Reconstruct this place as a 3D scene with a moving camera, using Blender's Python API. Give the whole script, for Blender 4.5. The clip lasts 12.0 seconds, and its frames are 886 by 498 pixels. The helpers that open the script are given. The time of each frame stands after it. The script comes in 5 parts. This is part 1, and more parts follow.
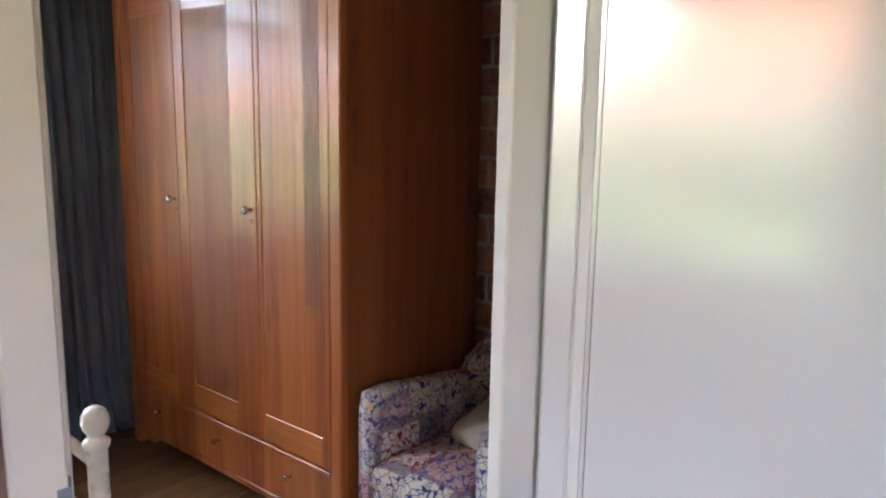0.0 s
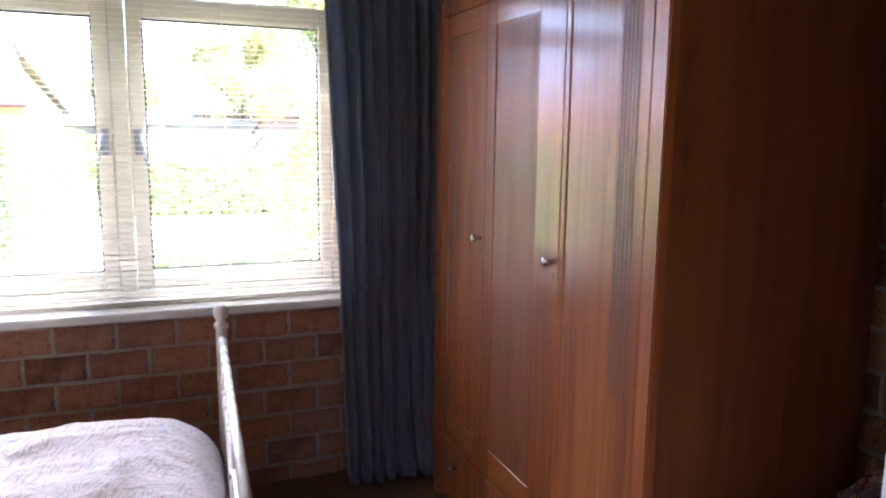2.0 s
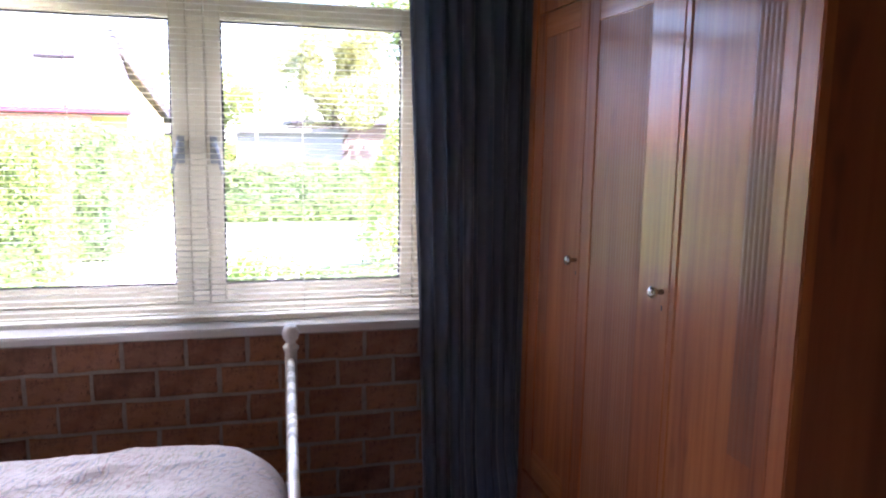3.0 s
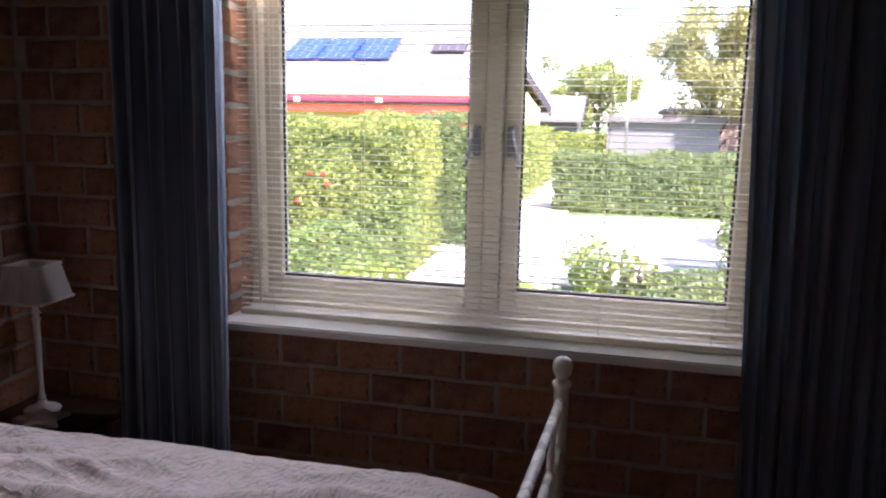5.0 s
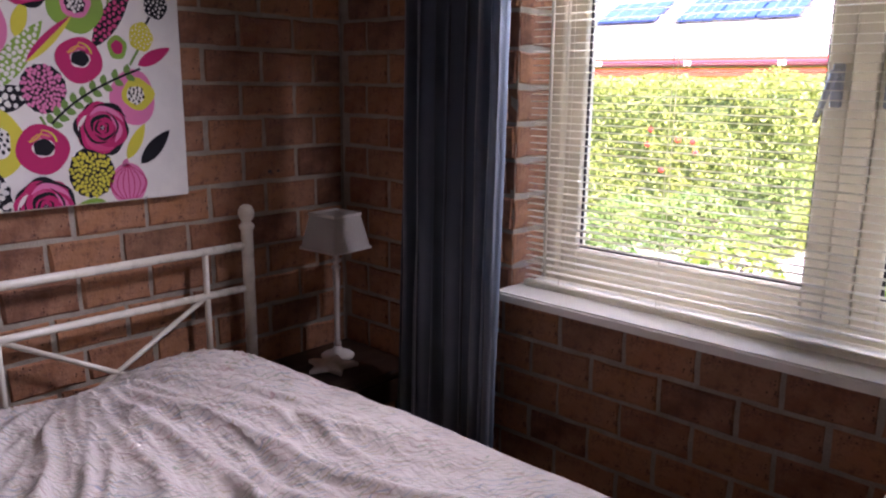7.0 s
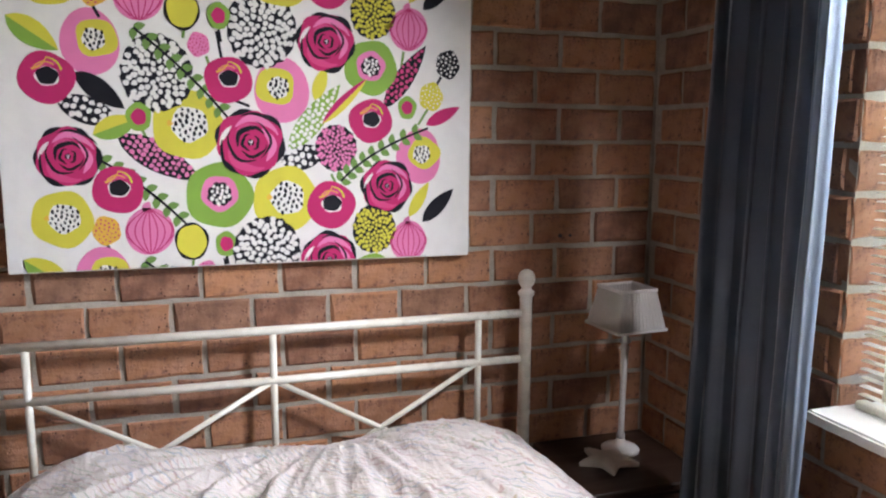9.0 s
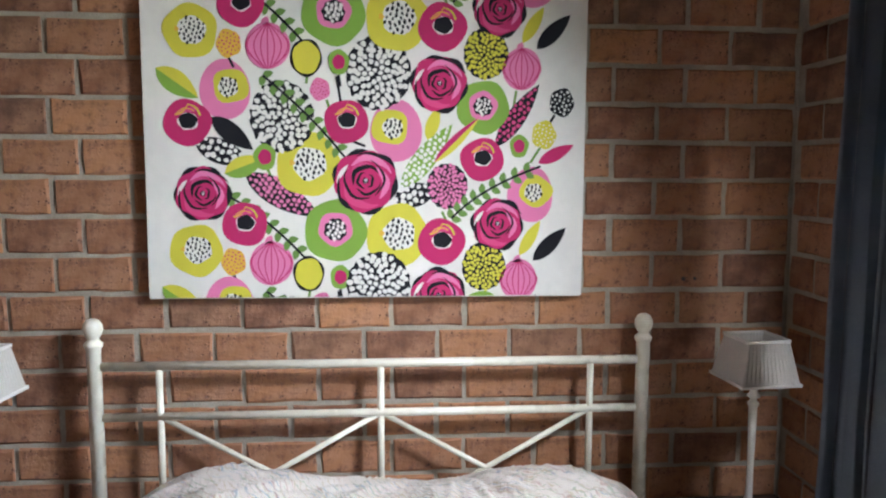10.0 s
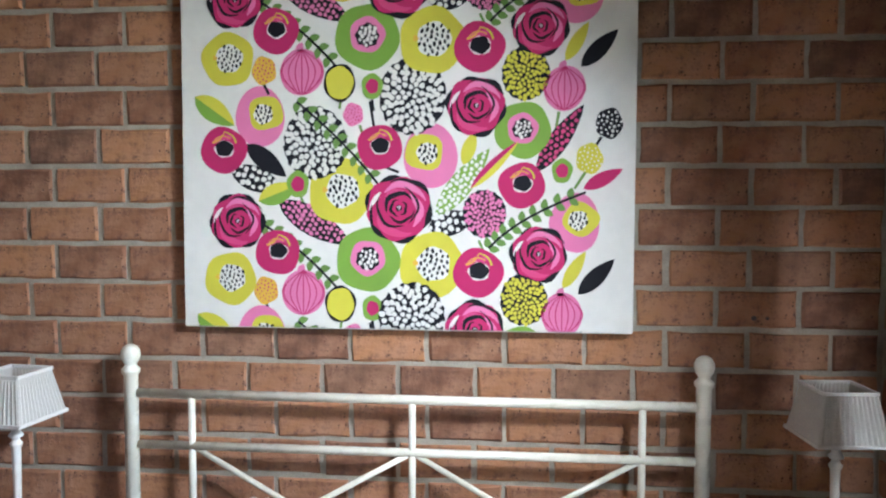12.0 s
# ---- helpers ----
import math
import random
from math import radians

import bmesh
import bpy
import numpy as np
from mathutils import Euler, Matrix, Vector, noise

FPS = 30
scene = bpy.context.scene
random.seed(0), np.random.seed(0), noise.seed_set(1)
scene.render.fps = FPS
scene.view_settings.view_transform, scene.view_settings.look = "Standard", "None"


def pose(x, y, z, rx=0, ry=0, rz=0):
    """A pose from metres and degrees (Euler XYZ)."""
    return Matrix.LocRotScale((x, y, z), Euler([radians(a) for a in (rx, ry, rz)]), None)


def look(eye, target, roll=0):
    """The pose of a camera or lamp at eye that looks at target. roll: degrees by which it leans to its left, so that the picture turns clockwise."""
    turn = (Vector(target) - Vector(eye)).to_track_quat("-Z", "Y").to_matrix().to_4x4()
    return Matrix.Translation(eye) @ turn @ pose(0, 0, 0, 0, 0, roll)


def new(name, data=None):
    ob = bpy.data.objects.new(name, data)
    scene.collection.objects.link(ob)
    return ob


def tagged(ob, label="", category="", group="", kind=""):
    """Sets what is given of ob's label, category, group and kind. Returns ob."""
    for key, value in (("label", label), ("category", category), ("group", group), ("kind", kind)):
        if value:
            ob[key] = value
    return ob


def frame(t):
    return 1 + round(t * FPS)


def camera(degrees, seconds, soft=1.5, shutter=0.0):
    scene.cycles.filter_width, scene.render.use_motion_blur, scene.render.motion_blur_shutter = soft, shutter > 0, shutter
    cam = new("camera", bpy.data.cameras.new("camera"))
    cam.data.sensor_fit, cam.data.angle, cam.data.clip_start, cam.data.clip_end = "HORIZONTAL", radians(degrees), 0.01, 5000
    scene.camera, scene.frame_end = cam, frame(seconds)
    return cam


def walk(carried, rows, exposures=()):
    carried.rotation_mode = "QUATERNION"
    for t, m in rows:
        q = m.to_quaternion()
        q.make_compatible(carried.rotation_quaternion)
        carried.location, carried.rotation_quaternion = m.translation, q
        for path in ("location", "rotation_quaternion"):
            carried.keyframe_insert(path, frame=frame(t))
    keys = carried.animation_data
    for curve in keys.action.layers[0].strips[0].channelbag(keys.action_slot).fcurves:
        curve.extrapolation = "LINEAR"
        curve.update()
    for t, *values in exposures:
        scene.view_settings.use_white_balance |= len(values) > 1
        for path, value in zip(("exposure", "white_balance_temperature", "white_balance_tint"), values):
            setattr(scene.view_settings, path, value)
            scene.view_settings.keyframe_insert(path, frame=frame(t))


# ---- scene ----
cam = camera(61.4, 12.0, soft=2.2)
PATH = [
    (0, (1.389, -0.091, 1.504), (2.895, 1.181, 1.167), 1.0),
    (0.5, (1.495, 0.006, 1.509), (2.855, 1.433, 1.171), 1.0),
    (1, (1.6, 0.101, 1.525), (2.791, 1.671, 1.184), 1.2),
    (1.5, (1.749, 0.176, 1.548), (2.73, 1.888, 1.22), 1.0),
    (2, (1.894, 0.279, 1.547), (2.621, 2.117, 1.239), 0.7),
    (2.5, (1.942, 0.388, 1.534), (2.563, 2.266, 1.24), 0.9),
    (3, (1.978, 0.529, 1.547), (2.488, 2.441, 1.259), 1.0),
    (3.2, (1.997, 0.578, 1.552), (2.427, 2.51, 1.266), 1.0),
    (4.8, (2.228, 0.994, 1.549), (1.865, 2.935, 1.233), 1.2),
    (5, (2.24, 1.017, 1.555), (1.79, 2.937, 1.22), 1.2),
    (5.5, (2.246, 1.109, 1.546), (1.639, 2.979, 1.179), 1.1),
    (6, (2.255, 1.252, 1.519), (1.436, 3.033, 1.123), 1.0),
    (6.5, (2.274, 1.367, 1.507), (1.257, 3.038, 1.088), 0.8),
    (7, (2.322, 1.53, 1.484), (1.0, 2.969, 1.055), 0.7),
    (7.2, (2.341, 1.599, 1.474), (0.903, 2.919, 1.042), 0.7),
    (9, (2.274, 1.97, 1.497), (0.39, 2.57, 1.199), 0.4),
    (9.5, (2.281, 2.075, 1.506), (0.328, 2.424, 1.26), 0.3),
    (10, (2.302, 2.15, 1.502), (0.319, 2.311, 1.298), 0.3),
    (10.5, (2.302, 2.193, 1.499), (0.311, 2.248, 1.322), 0.3),
    (11, (2.281, 2.239, 1.485), (0.286, 2.239, 1.345), 0.3),
    (11.5, (2.236, 2.321, 1.481), (0.239, 2.283, 1.365), 0.3),
    (12, (2.175, 2.418, 1.477), (0.186, 2.241, 1.367), 0.2),
]
# seconds, stops, kelvin, tint
EXPOSURES = [(0, 4.85, 6400, 18), (0.6, 4.95, 6300, 19), (1.1, 5.0, 6100, 22), (1.5, 4.7, 5900, 26), (2.2, 4.4, 5750, 31), (3.0, 3.9, 5700, 34), (4.8, 2.48, 6100, 34),
             (6.3, 2.4, 6250, 37), (7.2, 3.3, 6350, 39), (9.0, 4.2, 6300, 19), (10.5, 4.3, 6000, 10), (12, 4.45, 5850, 9)]
walk(cam, [(t, look(eye, target, roll)) for t, eye, target, roll in PATH], EXPOSURES)

# ---- daylight ----
SUN_EL, SUN_AZ = radians(52), radians(142)     # azimuth clockwise from north (+y)
world = bpy.data.worlds.new("sky")
scene.world = world
world.use_nodes = True
wn = world.node_tree.nodes
sky = wn.new("ShaderNodeTexSky")
sky.sky_type, sky.sun_disc = "NISHITA", False
sky.sun_elevation, sky.sun_rotation = SUN_EL, SUN_AZ
world.node_tree.links.new(sky.outputs[0], wn["Background"].inputs[0])
wn["Background"].inputs[1].default_value = 0.15
sun = new("sun", bpy.data.lights.new("sun", "SUN"))
sun.data.energy, sun.data.angle, sun.data.color = 5.0, radians(0.5), (1.0, 0.96, 0.90)
sun_dir = Vector((math.sin(SUN_AZ) * math.cos(SUN_EL), math.cos(SUN_AZ) * math.cos(SUN_EL), math.sin(SUN_EL)))
sun.matrix_world = look(sun_dir * 30, (0, 0, 0))


def sky_fill(name, x, y, z, width, height, target, watts, spread):
    """Added fill lamp for sky light, at a window's head or above it outside."""
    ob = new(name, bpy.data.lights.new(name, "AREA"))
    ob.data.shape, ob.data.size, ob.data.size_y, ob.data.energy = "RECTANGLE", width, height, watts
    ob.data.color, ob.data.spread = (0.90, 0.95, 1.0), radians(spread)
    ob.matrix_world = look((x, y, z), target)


# strip lamp added above the view, aimed at bed and west wall
sky_fill("window_head_fill", 1.27, 3.474, 2.165, 0.66, 0.05, (0.70, 1.55, 0.25), 2.8, 107)
# out-of-view lamp added in the hall to lift the open door and jamb
sky_fill("hall_fill", -0.45, -2.43, 2.22, 1.2, 0.10, (2.7, 0.25, 1.1), 0.20, 80)
# unseen lamp high outside, added to brighten the blind's slats
sky_fill("outside_sky_fill", 1.795, 5.40, 3.60, 3.0, 1.0, (1.795, 3.50, 1.30), 5.5, 80)


# ---- material helpers ----
def shader(name):
    m = bpy.data.materials.new(name)
    m.use_nodes = True
    return m, m.node_tree.nodes, m.node_tree.links, m.node_tree.nodes["Principled BSDF"]


def ramp(nodes, links, src, stops):
    r = nodes.new("ShaderNodeValToRGB")
    while len(r.color_ramp.elements) < len(stops):
        r.color_ramp.elements.new(0.5)
    for e, (pos, col) in zip(r.color_ramp.elements, stops):
        e.position, e.color = pos, (*col, 1)
    links.new(src, r.inputs[0])
    return r.outputs[0]


def noise_tex(nodes, links, scale, detail=4.0, stretch=None, rough=0.55, coords="Object"):
    tc = nodes.new("ShaderNodeTexCoord")
    out = tc.outputs[coords]
    if stretch:
        mp = nodes.new("ShaderNodeMapping")
        mp.inputs["Scale"].default_value = stretch
        links.new(out, mp.inputs[0])
        out = mp.outputs[0]
    n = nodes.new("ShaderNodeTexNoise")
    n.inputs["Scale"].default_value, n.inputs["Detail"].default_value = scale, detail
    n.inputs["Roughness"].default_value = rough
    links.new(out, n.inputs["Vector"])
    return n.outputs["Fac"]


def mixed(nodes, links, fac, a, b, blend="MIX"):
    m = nodes.new("ShaderNodeMixRGB")
    m.blend_type = blend
    for sock, v in ((m.inputs[0], fac), (m.inputs[1], a), (m.inputs[2], b)):
        if isinstance(v, tuple):
            sock.default_value = (*v, 1)
        elif isinstance(v, (int, float)):
            sock.default_value = v
        else:
            links.new(v, sock)
    return m.outputs[0]


def bumped(nodes, links, bsdf, height, strength, distance=0.01):
    b = nodes.new("ShaderNodeBump")
    b.inputs["Strength"].default_value, b.inputs["Distance"].default_value = strength, distance
    links.new(height, b.inputs["Height"])
    links.new(b.outputs[0], bsdf.inputs["Normal"])


def plain(name, col, rough=0.5, metal=0.0, vary=0.12, scale=9.0, bump=0.05, spec=0.5, coat=0.0, coat_rough=0.25, coat_ior=1.5):
    m, n, l, b = shader(name)
    big = noise_tex(n, l, scale)
    fine = noise_tex(n, l, scale * 14, 3)
    dark = tuple(c * (1 - vary) for c in col)
    c = ramp(n, l, big, [(0.3, dark), (0.7, col)])
    c = mixed(n, l, 0.25 * min(1, vary * 4), c, ramp(n, l, fine, [(0.35, dark), (0.65, tuple(min(1, x * (1 + vary)) for x in col))]))
    l.new(c, b.inputs["Base Color"])
    r = ramp(n, l, big, [(0.3, (rough * 0.85,) * 3), (0.7, (min(1, rough * 1.15),) * 3)])
    l.new(r, b.inputs["Roughness"])
    b.inputs["Metallic"].default_value = metal
    b.inputs["Specular IOR Level"].default_value = spec
    b.inputs["Coat Weight"].default_value = coat
    b.inputs["Coat Roughness"].default_value = coat_rough
    b.inputs["Coat IOR"].default_value = coat_ior
    if bump:
        bumped(n, l, b, fine, bump, 0.004)
    return m


def brick_shader(name, islands):
    m, n, l, b = shader(name)
    src = n.new("ShaderNodeNewGeometry").outputs["Random Per Island"] if islands else n.new("ShaderNodeObjectInfo").outputs["Random"]
    base = ramp(n, l, src, [(0.0, (0.15, 0.068, 0.043)), (0.22, (0.27, 0.122, 0.066)), (0.5, (0.36, 0.168, 0.084)), (0.72, (0.42, 0.198, 0.094)), (0.88, (0.32, 0.165, 0.092)), (1.0, (0.16, 0.084, 0.056))])
    cloud = noise_tex(n, l, 11, 5, coords="Object")
    c = mixed(n, l, ramp(n, l, cloud, [(0.42, (0, 0, 0)), (0.68, (0.75,) * 3)]), base, (0.42, 0.215, 0.130))
    soot = noise_tex(n, l, 30, 6, rough=0.7)
    c = mixed(n, l, ramp(n, l, soot, [(0.50, (0, 0, 0)), (0.68, (0.8,) * 3)]), c, (0.135, 0.068, 0.052))
    v = n.new("ShaderNodeTexVoronoi")
    tc = n.new("ShaderNodeTexCoord")
    l.new(tc.outputs["Object"], v.inputs["Vector"])
    v.inputs["Scale"].default_value = 85
    pits = ramp(n, l, v.outputs["Distance"], [(0.14, (1, 1, 1)), (0.30, (0, 0, 0))])
    patch = ramp(n, l, noise_tex(n, l, 7, 2), [(0.44, (0, 0, 0)), (0.60, (1, 1, 1))])
    pitm = mixed(n, l, 1.0, pits, patch, "MULTIPLY")
    c = mixed(n, l, pitm, c, (0.045, 0.025, 0.02))
    l.new(c, b.inputs["Base Color"])
    b.inputs["Roughness"].default_value = 0.85
    b.inputs["Specular IOR Level"].default_value = 0.25
    h = mixed(n, l, 0.5, noise_tex(n, l, 55, 6), ramp(n, l, pitm, [(0, (1, 1, 1)), (1, (0, 0, 0))]))
    bumped(n, l, b, h, 0.9, 0.008)
    return m


def wood_shader(name, dark, mid, light, rough, grain=(60, 60, 2.2), coat=0.0, plank=0.0):
    m, n, l, b = shader(name)
    g = noise_tex(n, l, 1.0, 6, grain, 0.6)
    broad = noise_tex(n, l, 1.0, 3, tuple(x * 0.17 for x in grain), 0.5)
    c = ramp(n, l, g, [(0.3, dark), (0.5, mid), (0.72, light)])
    c = mixed(n, l, 0.5, c, ramp(n, l, broad, [(0.35, dark), (0.5, mid), (0.65, light)]))
    if plank:
        rnd = n.new("ShaderNodeObjectInfo").outputs["Random"]
        c = mixed(n, l, plank, c, ramp(n, l, rnd, [(0, tuple(x * 0.5 for x in dark)), (1, light)]), "MIX")
    knots = noise_tex(n, l, 1.0, 2, (9, 9, 3), 0.5)
    c = mixed(n, l, ramp(n, l, knots, [(0.66, (0, 0, 0)), (0.74, (0.5,) * 3)]), c, tuple(x * 0.55 for x in dark))
    l.new(c, b.inputs["Base Color"])
    l.new(ramp(n, l, g, [(0.3, (rough * 1.25,) * 3), (0.7, (rough * 0.85,) * 3)]), b.inputs["Roughness"])
    b.inputs["Coat Weight"].default_value = coat
    b.inputs["Coat Roughness"].default_value = 0.19
    b.inputs["Coat IOR"].default_value = 1.5
    bumped(n, l, b, g, 0.06, 0.003)
    return m


BRICK = brick_shader("brick_single", False)
BRICK_JOINED = brick_shader("brick_joined", True)
MORTAR = plain("mortar", (0.42, 0.372, 0.30), 0.95, vary=0.38, scale=14, bump=0.5, spec=0.1)
WALL_PLASTER = plain("plaster", (0.72, 0.70, 0.66), 0.9, vary=0.05, bump=0.15)
CEILING_WOOD = wood_shader("ceiling_boards", (0.09, 0.045, 0.02), (0.12, 0.065, 0.03), (0.16, 0.09, 0.04), 0.5, (3, 40, 40))
FLOOR_WOOD = wood_shader("floor_boards", (0.12, 0.058, 0.024), (0.16, 0.08, 0.034), (0.20, 0.105, 0.046), 0.42, (3.0, 60, 60), plank=0.12)
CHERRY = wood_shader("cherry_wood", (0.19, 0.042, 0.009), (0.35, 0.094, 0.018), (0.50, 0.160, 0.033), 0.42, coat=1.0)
# veneer darker than CHERRY: the wardrobe side's shade is in its colour
CHERRY_SHADED = wood_shader("cherry_veneer_shaded", (0.12, 0.030, 0.008), (0.21, 0.056, 0.014), (0.31, 0.090, 0.022), 0.45, (22, 22, 1.4), coat=0.15)
CHERRY_DARK = wood_shader("cherry_reeded", (0.17, 0.050, 0.016), (0.25, 0.076, 0.022), (0.32, 0.105, 0.030), 0.42, coat=0.3)
CHERRY_RAIL = wood_shader("cherry_cross_grain", (0.26, 0.066, 0.013), (0.40, 0.118, 0.021), (0.50, 0.17, 0.035), 0.42, (60, 2.2, 60), coat=1.0)
DARK_WOOD = wood_shader("dark_wood", (0.020, 0.010, 0.007), (0.035, 0.017, 0.010), (0.05, 0.025, 0.015), 0.4, (30, 3, 30))
WHITE_GLOSS = plain("white_gloss_paint", (0.76, 0.74, 0.71), 0.22, vary=0.012, scale=1.2, bump=0.0, spec=0.8, coat=1.0, coat_rough=0.17, coat_ior=1.8)
WHITE_TRIM = plain("white_trim_paint", (0.76, 0.74, 0.69), 0.45, vary=0.05, bump=0.03)
FRAME_PAINT = plain("cream_window_paint", (0.70, 0.63, 0.48), 0.4, vary=0.06, bump=0.03)
SILL_PAINT = plain("sill_paint", (0.78, 0.77, 0.70), 0.35, vary=0.05, bump=0.03)
CREAM_METAL = plain("cream_enamel", (0.74, 0.70, 0.58), 0.28, vary=0.05, scale=20, bump=0.02, coat=0.2)
CHROME = plain("brushed_nickel", (0.62, 0.60, 0.57), 0.16, metal=1.0, vary=0.08)
GREY_METAL = plain("grey_metal", (0.35, 0.36, 0.37), 0.4, metal=0.8)
STRIKE = plain("zinc_plate", (0.30, 0.36, 0.42), 0.45, metal=0.6, vary=0.15, scale=30)
LAMP_WHITE = plain("whitewashed_wood", (0.72, 0.68, 0.62), 0.6, vary=0.15, scale=30, bump=0.1)
CREAM_FABRIC = plain("cream_cushion", (0.62, 0.57, 0.47), 0.95, vary=0.15, scale=25, bump=0.3, spec=0.1)
WHITE_CLOTH = plain("white_cloth", (0.80, 0.80, 0.82), 0.95, vary=0.06, scale=12, bump=0.2, spec=0.1)
MATTRESS = plain("mattress_ticking", (0.72, 0.70, 0.66), 0.95, vary=0.08, spec=0.1)


def cloth_through(name, col, share):
    m, n, l, b = shader(name)
    tr = n.new("ShaderNodeBsdfTranslucent")
    fine = noise_tex(n, l, 300, 2)
    c = ramp(n, l, fine, [(0.3, tuple(x * 0.85 for x in col)), (0.7, col)])
    l.new(c, b.inputs["Base Color"])
    l.new(c, tr.inputs[0])
    b.inputs["Roughness"].default_value = 0.95
    b.inputs["Specular IOR Level"].default_value = 0.1
    mx = n.new("ShaderNodeMixShader")
    mx.inputs[0].default_value = share
    l.new(b.outputs[0], mx.inputs[1])
    l.new(tr.outputs[0], mx.inputs[2])
    l.new(mx.outputs[0], n["Material Output"].inputs[0])
    bumped(n, l, b, fine, 0.1, 0.002)
    return m


SHADE_FABRIC = cloth_through("lampshade_fabric", (0.88, 0.85, 0.80), 0.3)
SLAT_WHITE = cloth_through("slat_plastic", (0.87, 0.83, 0.71), 0.28)


def curtain_shader():
    m, n, l, b = shader("curtain_cloth")
    weave = noise_tex(n, l, 500, 2)
    big = noise_tex(n, l, 5, 3)
    c = ramp(n, l, big, [(0.3, (0.150, 0.182, 0.228)), (0.7, (0.205, 0.242, 0.292))])
    c = mixed(n, l, 0.3, c, ramp(n, l, weave, [(0.35, (0.085, 0.108, 0.142)), (0.65, (0.24, 0.282, 0.335))]))
    l.new(c, b.inputs["Base Color"])
    b.inputs["Roughness"].default_value = 0.5
    b.inputs["Sheen Weight"].default_value = 0.9
    b.inputs["Sheen Roughness"].default_value = 0.4
    b.inputs["Specular IOR Level"].default_value = 0.6
    bumped(n, l, b, weave, 0.15, 0.002)
    return m


CURTAIN = curtain_shader()


def duvet_shader():
    """Off-white cotton printed with fine wavy lines in faded pink, blue, green and ochre."""
    m, n, l, b = shader("duvet_print")
    tc = n.new("ShaderNodeTexCoord")
    c = mixed(n, l, 0.0, (0.84, 0.78, 0.735), (0.84, 0.78, 0.735))
    for k, (col, turn) in enumerate((((0.40, 0.46, 0.56), 35), ((0.58, 0.40, 0.37), 48), ((0.44, 0.50, 0.38), 26), ((0.60, 0.50, 0.32), 40))):
        mp = n.new("ShaderNodeMapping")
        mp.inputs["Rotation"].default_value = (0, 0, radians(turn))
        mp.inputs["Location"].default_value = (k * 0.37, k * 0.21, 0)
        l.new(tc.outputs["Object"], mp.inputs[0])
        w = n.new("ShaderNodeTexWave")
        w.inputs["Scale"].default_value = 13 + 2.5 * k
        w.inputs["Distortion"].default_value = 9.0
        w.inputs["Detail"].default_value = 2.0
        w.inputs["Detail Scale"].default_value = 1.2
        l.new(mp.outputs[0], w.inputs[0])
        line = ramp(n, l, w.outputs["Fac"], [(0.0, (0.85,) * 3), (0.10, (0, 0, 0))])
        gate = ramp(n, l, noise_tex(n, l, 9 + 3 * k, 2), [(0.45, (0, 0, 0)), (0.58, (1, 1, 1))])
        c = mixed(n, l, mixed(n, l, 1.0, line, gate, "MULTIPLY"), c, col)
    l.new(c, b.inputs["Base Color"])
    b.inputs["Roughness"].default_value = 0.9
    b.inputs["Specular IOR Level"].default_value = 0.15
    b.inputs["Sheen Weight"].default_value = 0.15
    crease = noise_tex(n, l, 1.0, 5, (9, 14, 9), 0.55)
    folds = ramp(n, l, noise_tex(n, l, 1.0, 3, (5, 11, 6), 0.6), [(0.40, (0, 0, 0)), (0.50, (1, 1, 1)), (0.60, (0, 0, 0))])
    bumped(n, l, b, mixed(n, l, 0.22, crease, folds), 0.42, 0.03)
    return m


DUVET = duvet_shader()


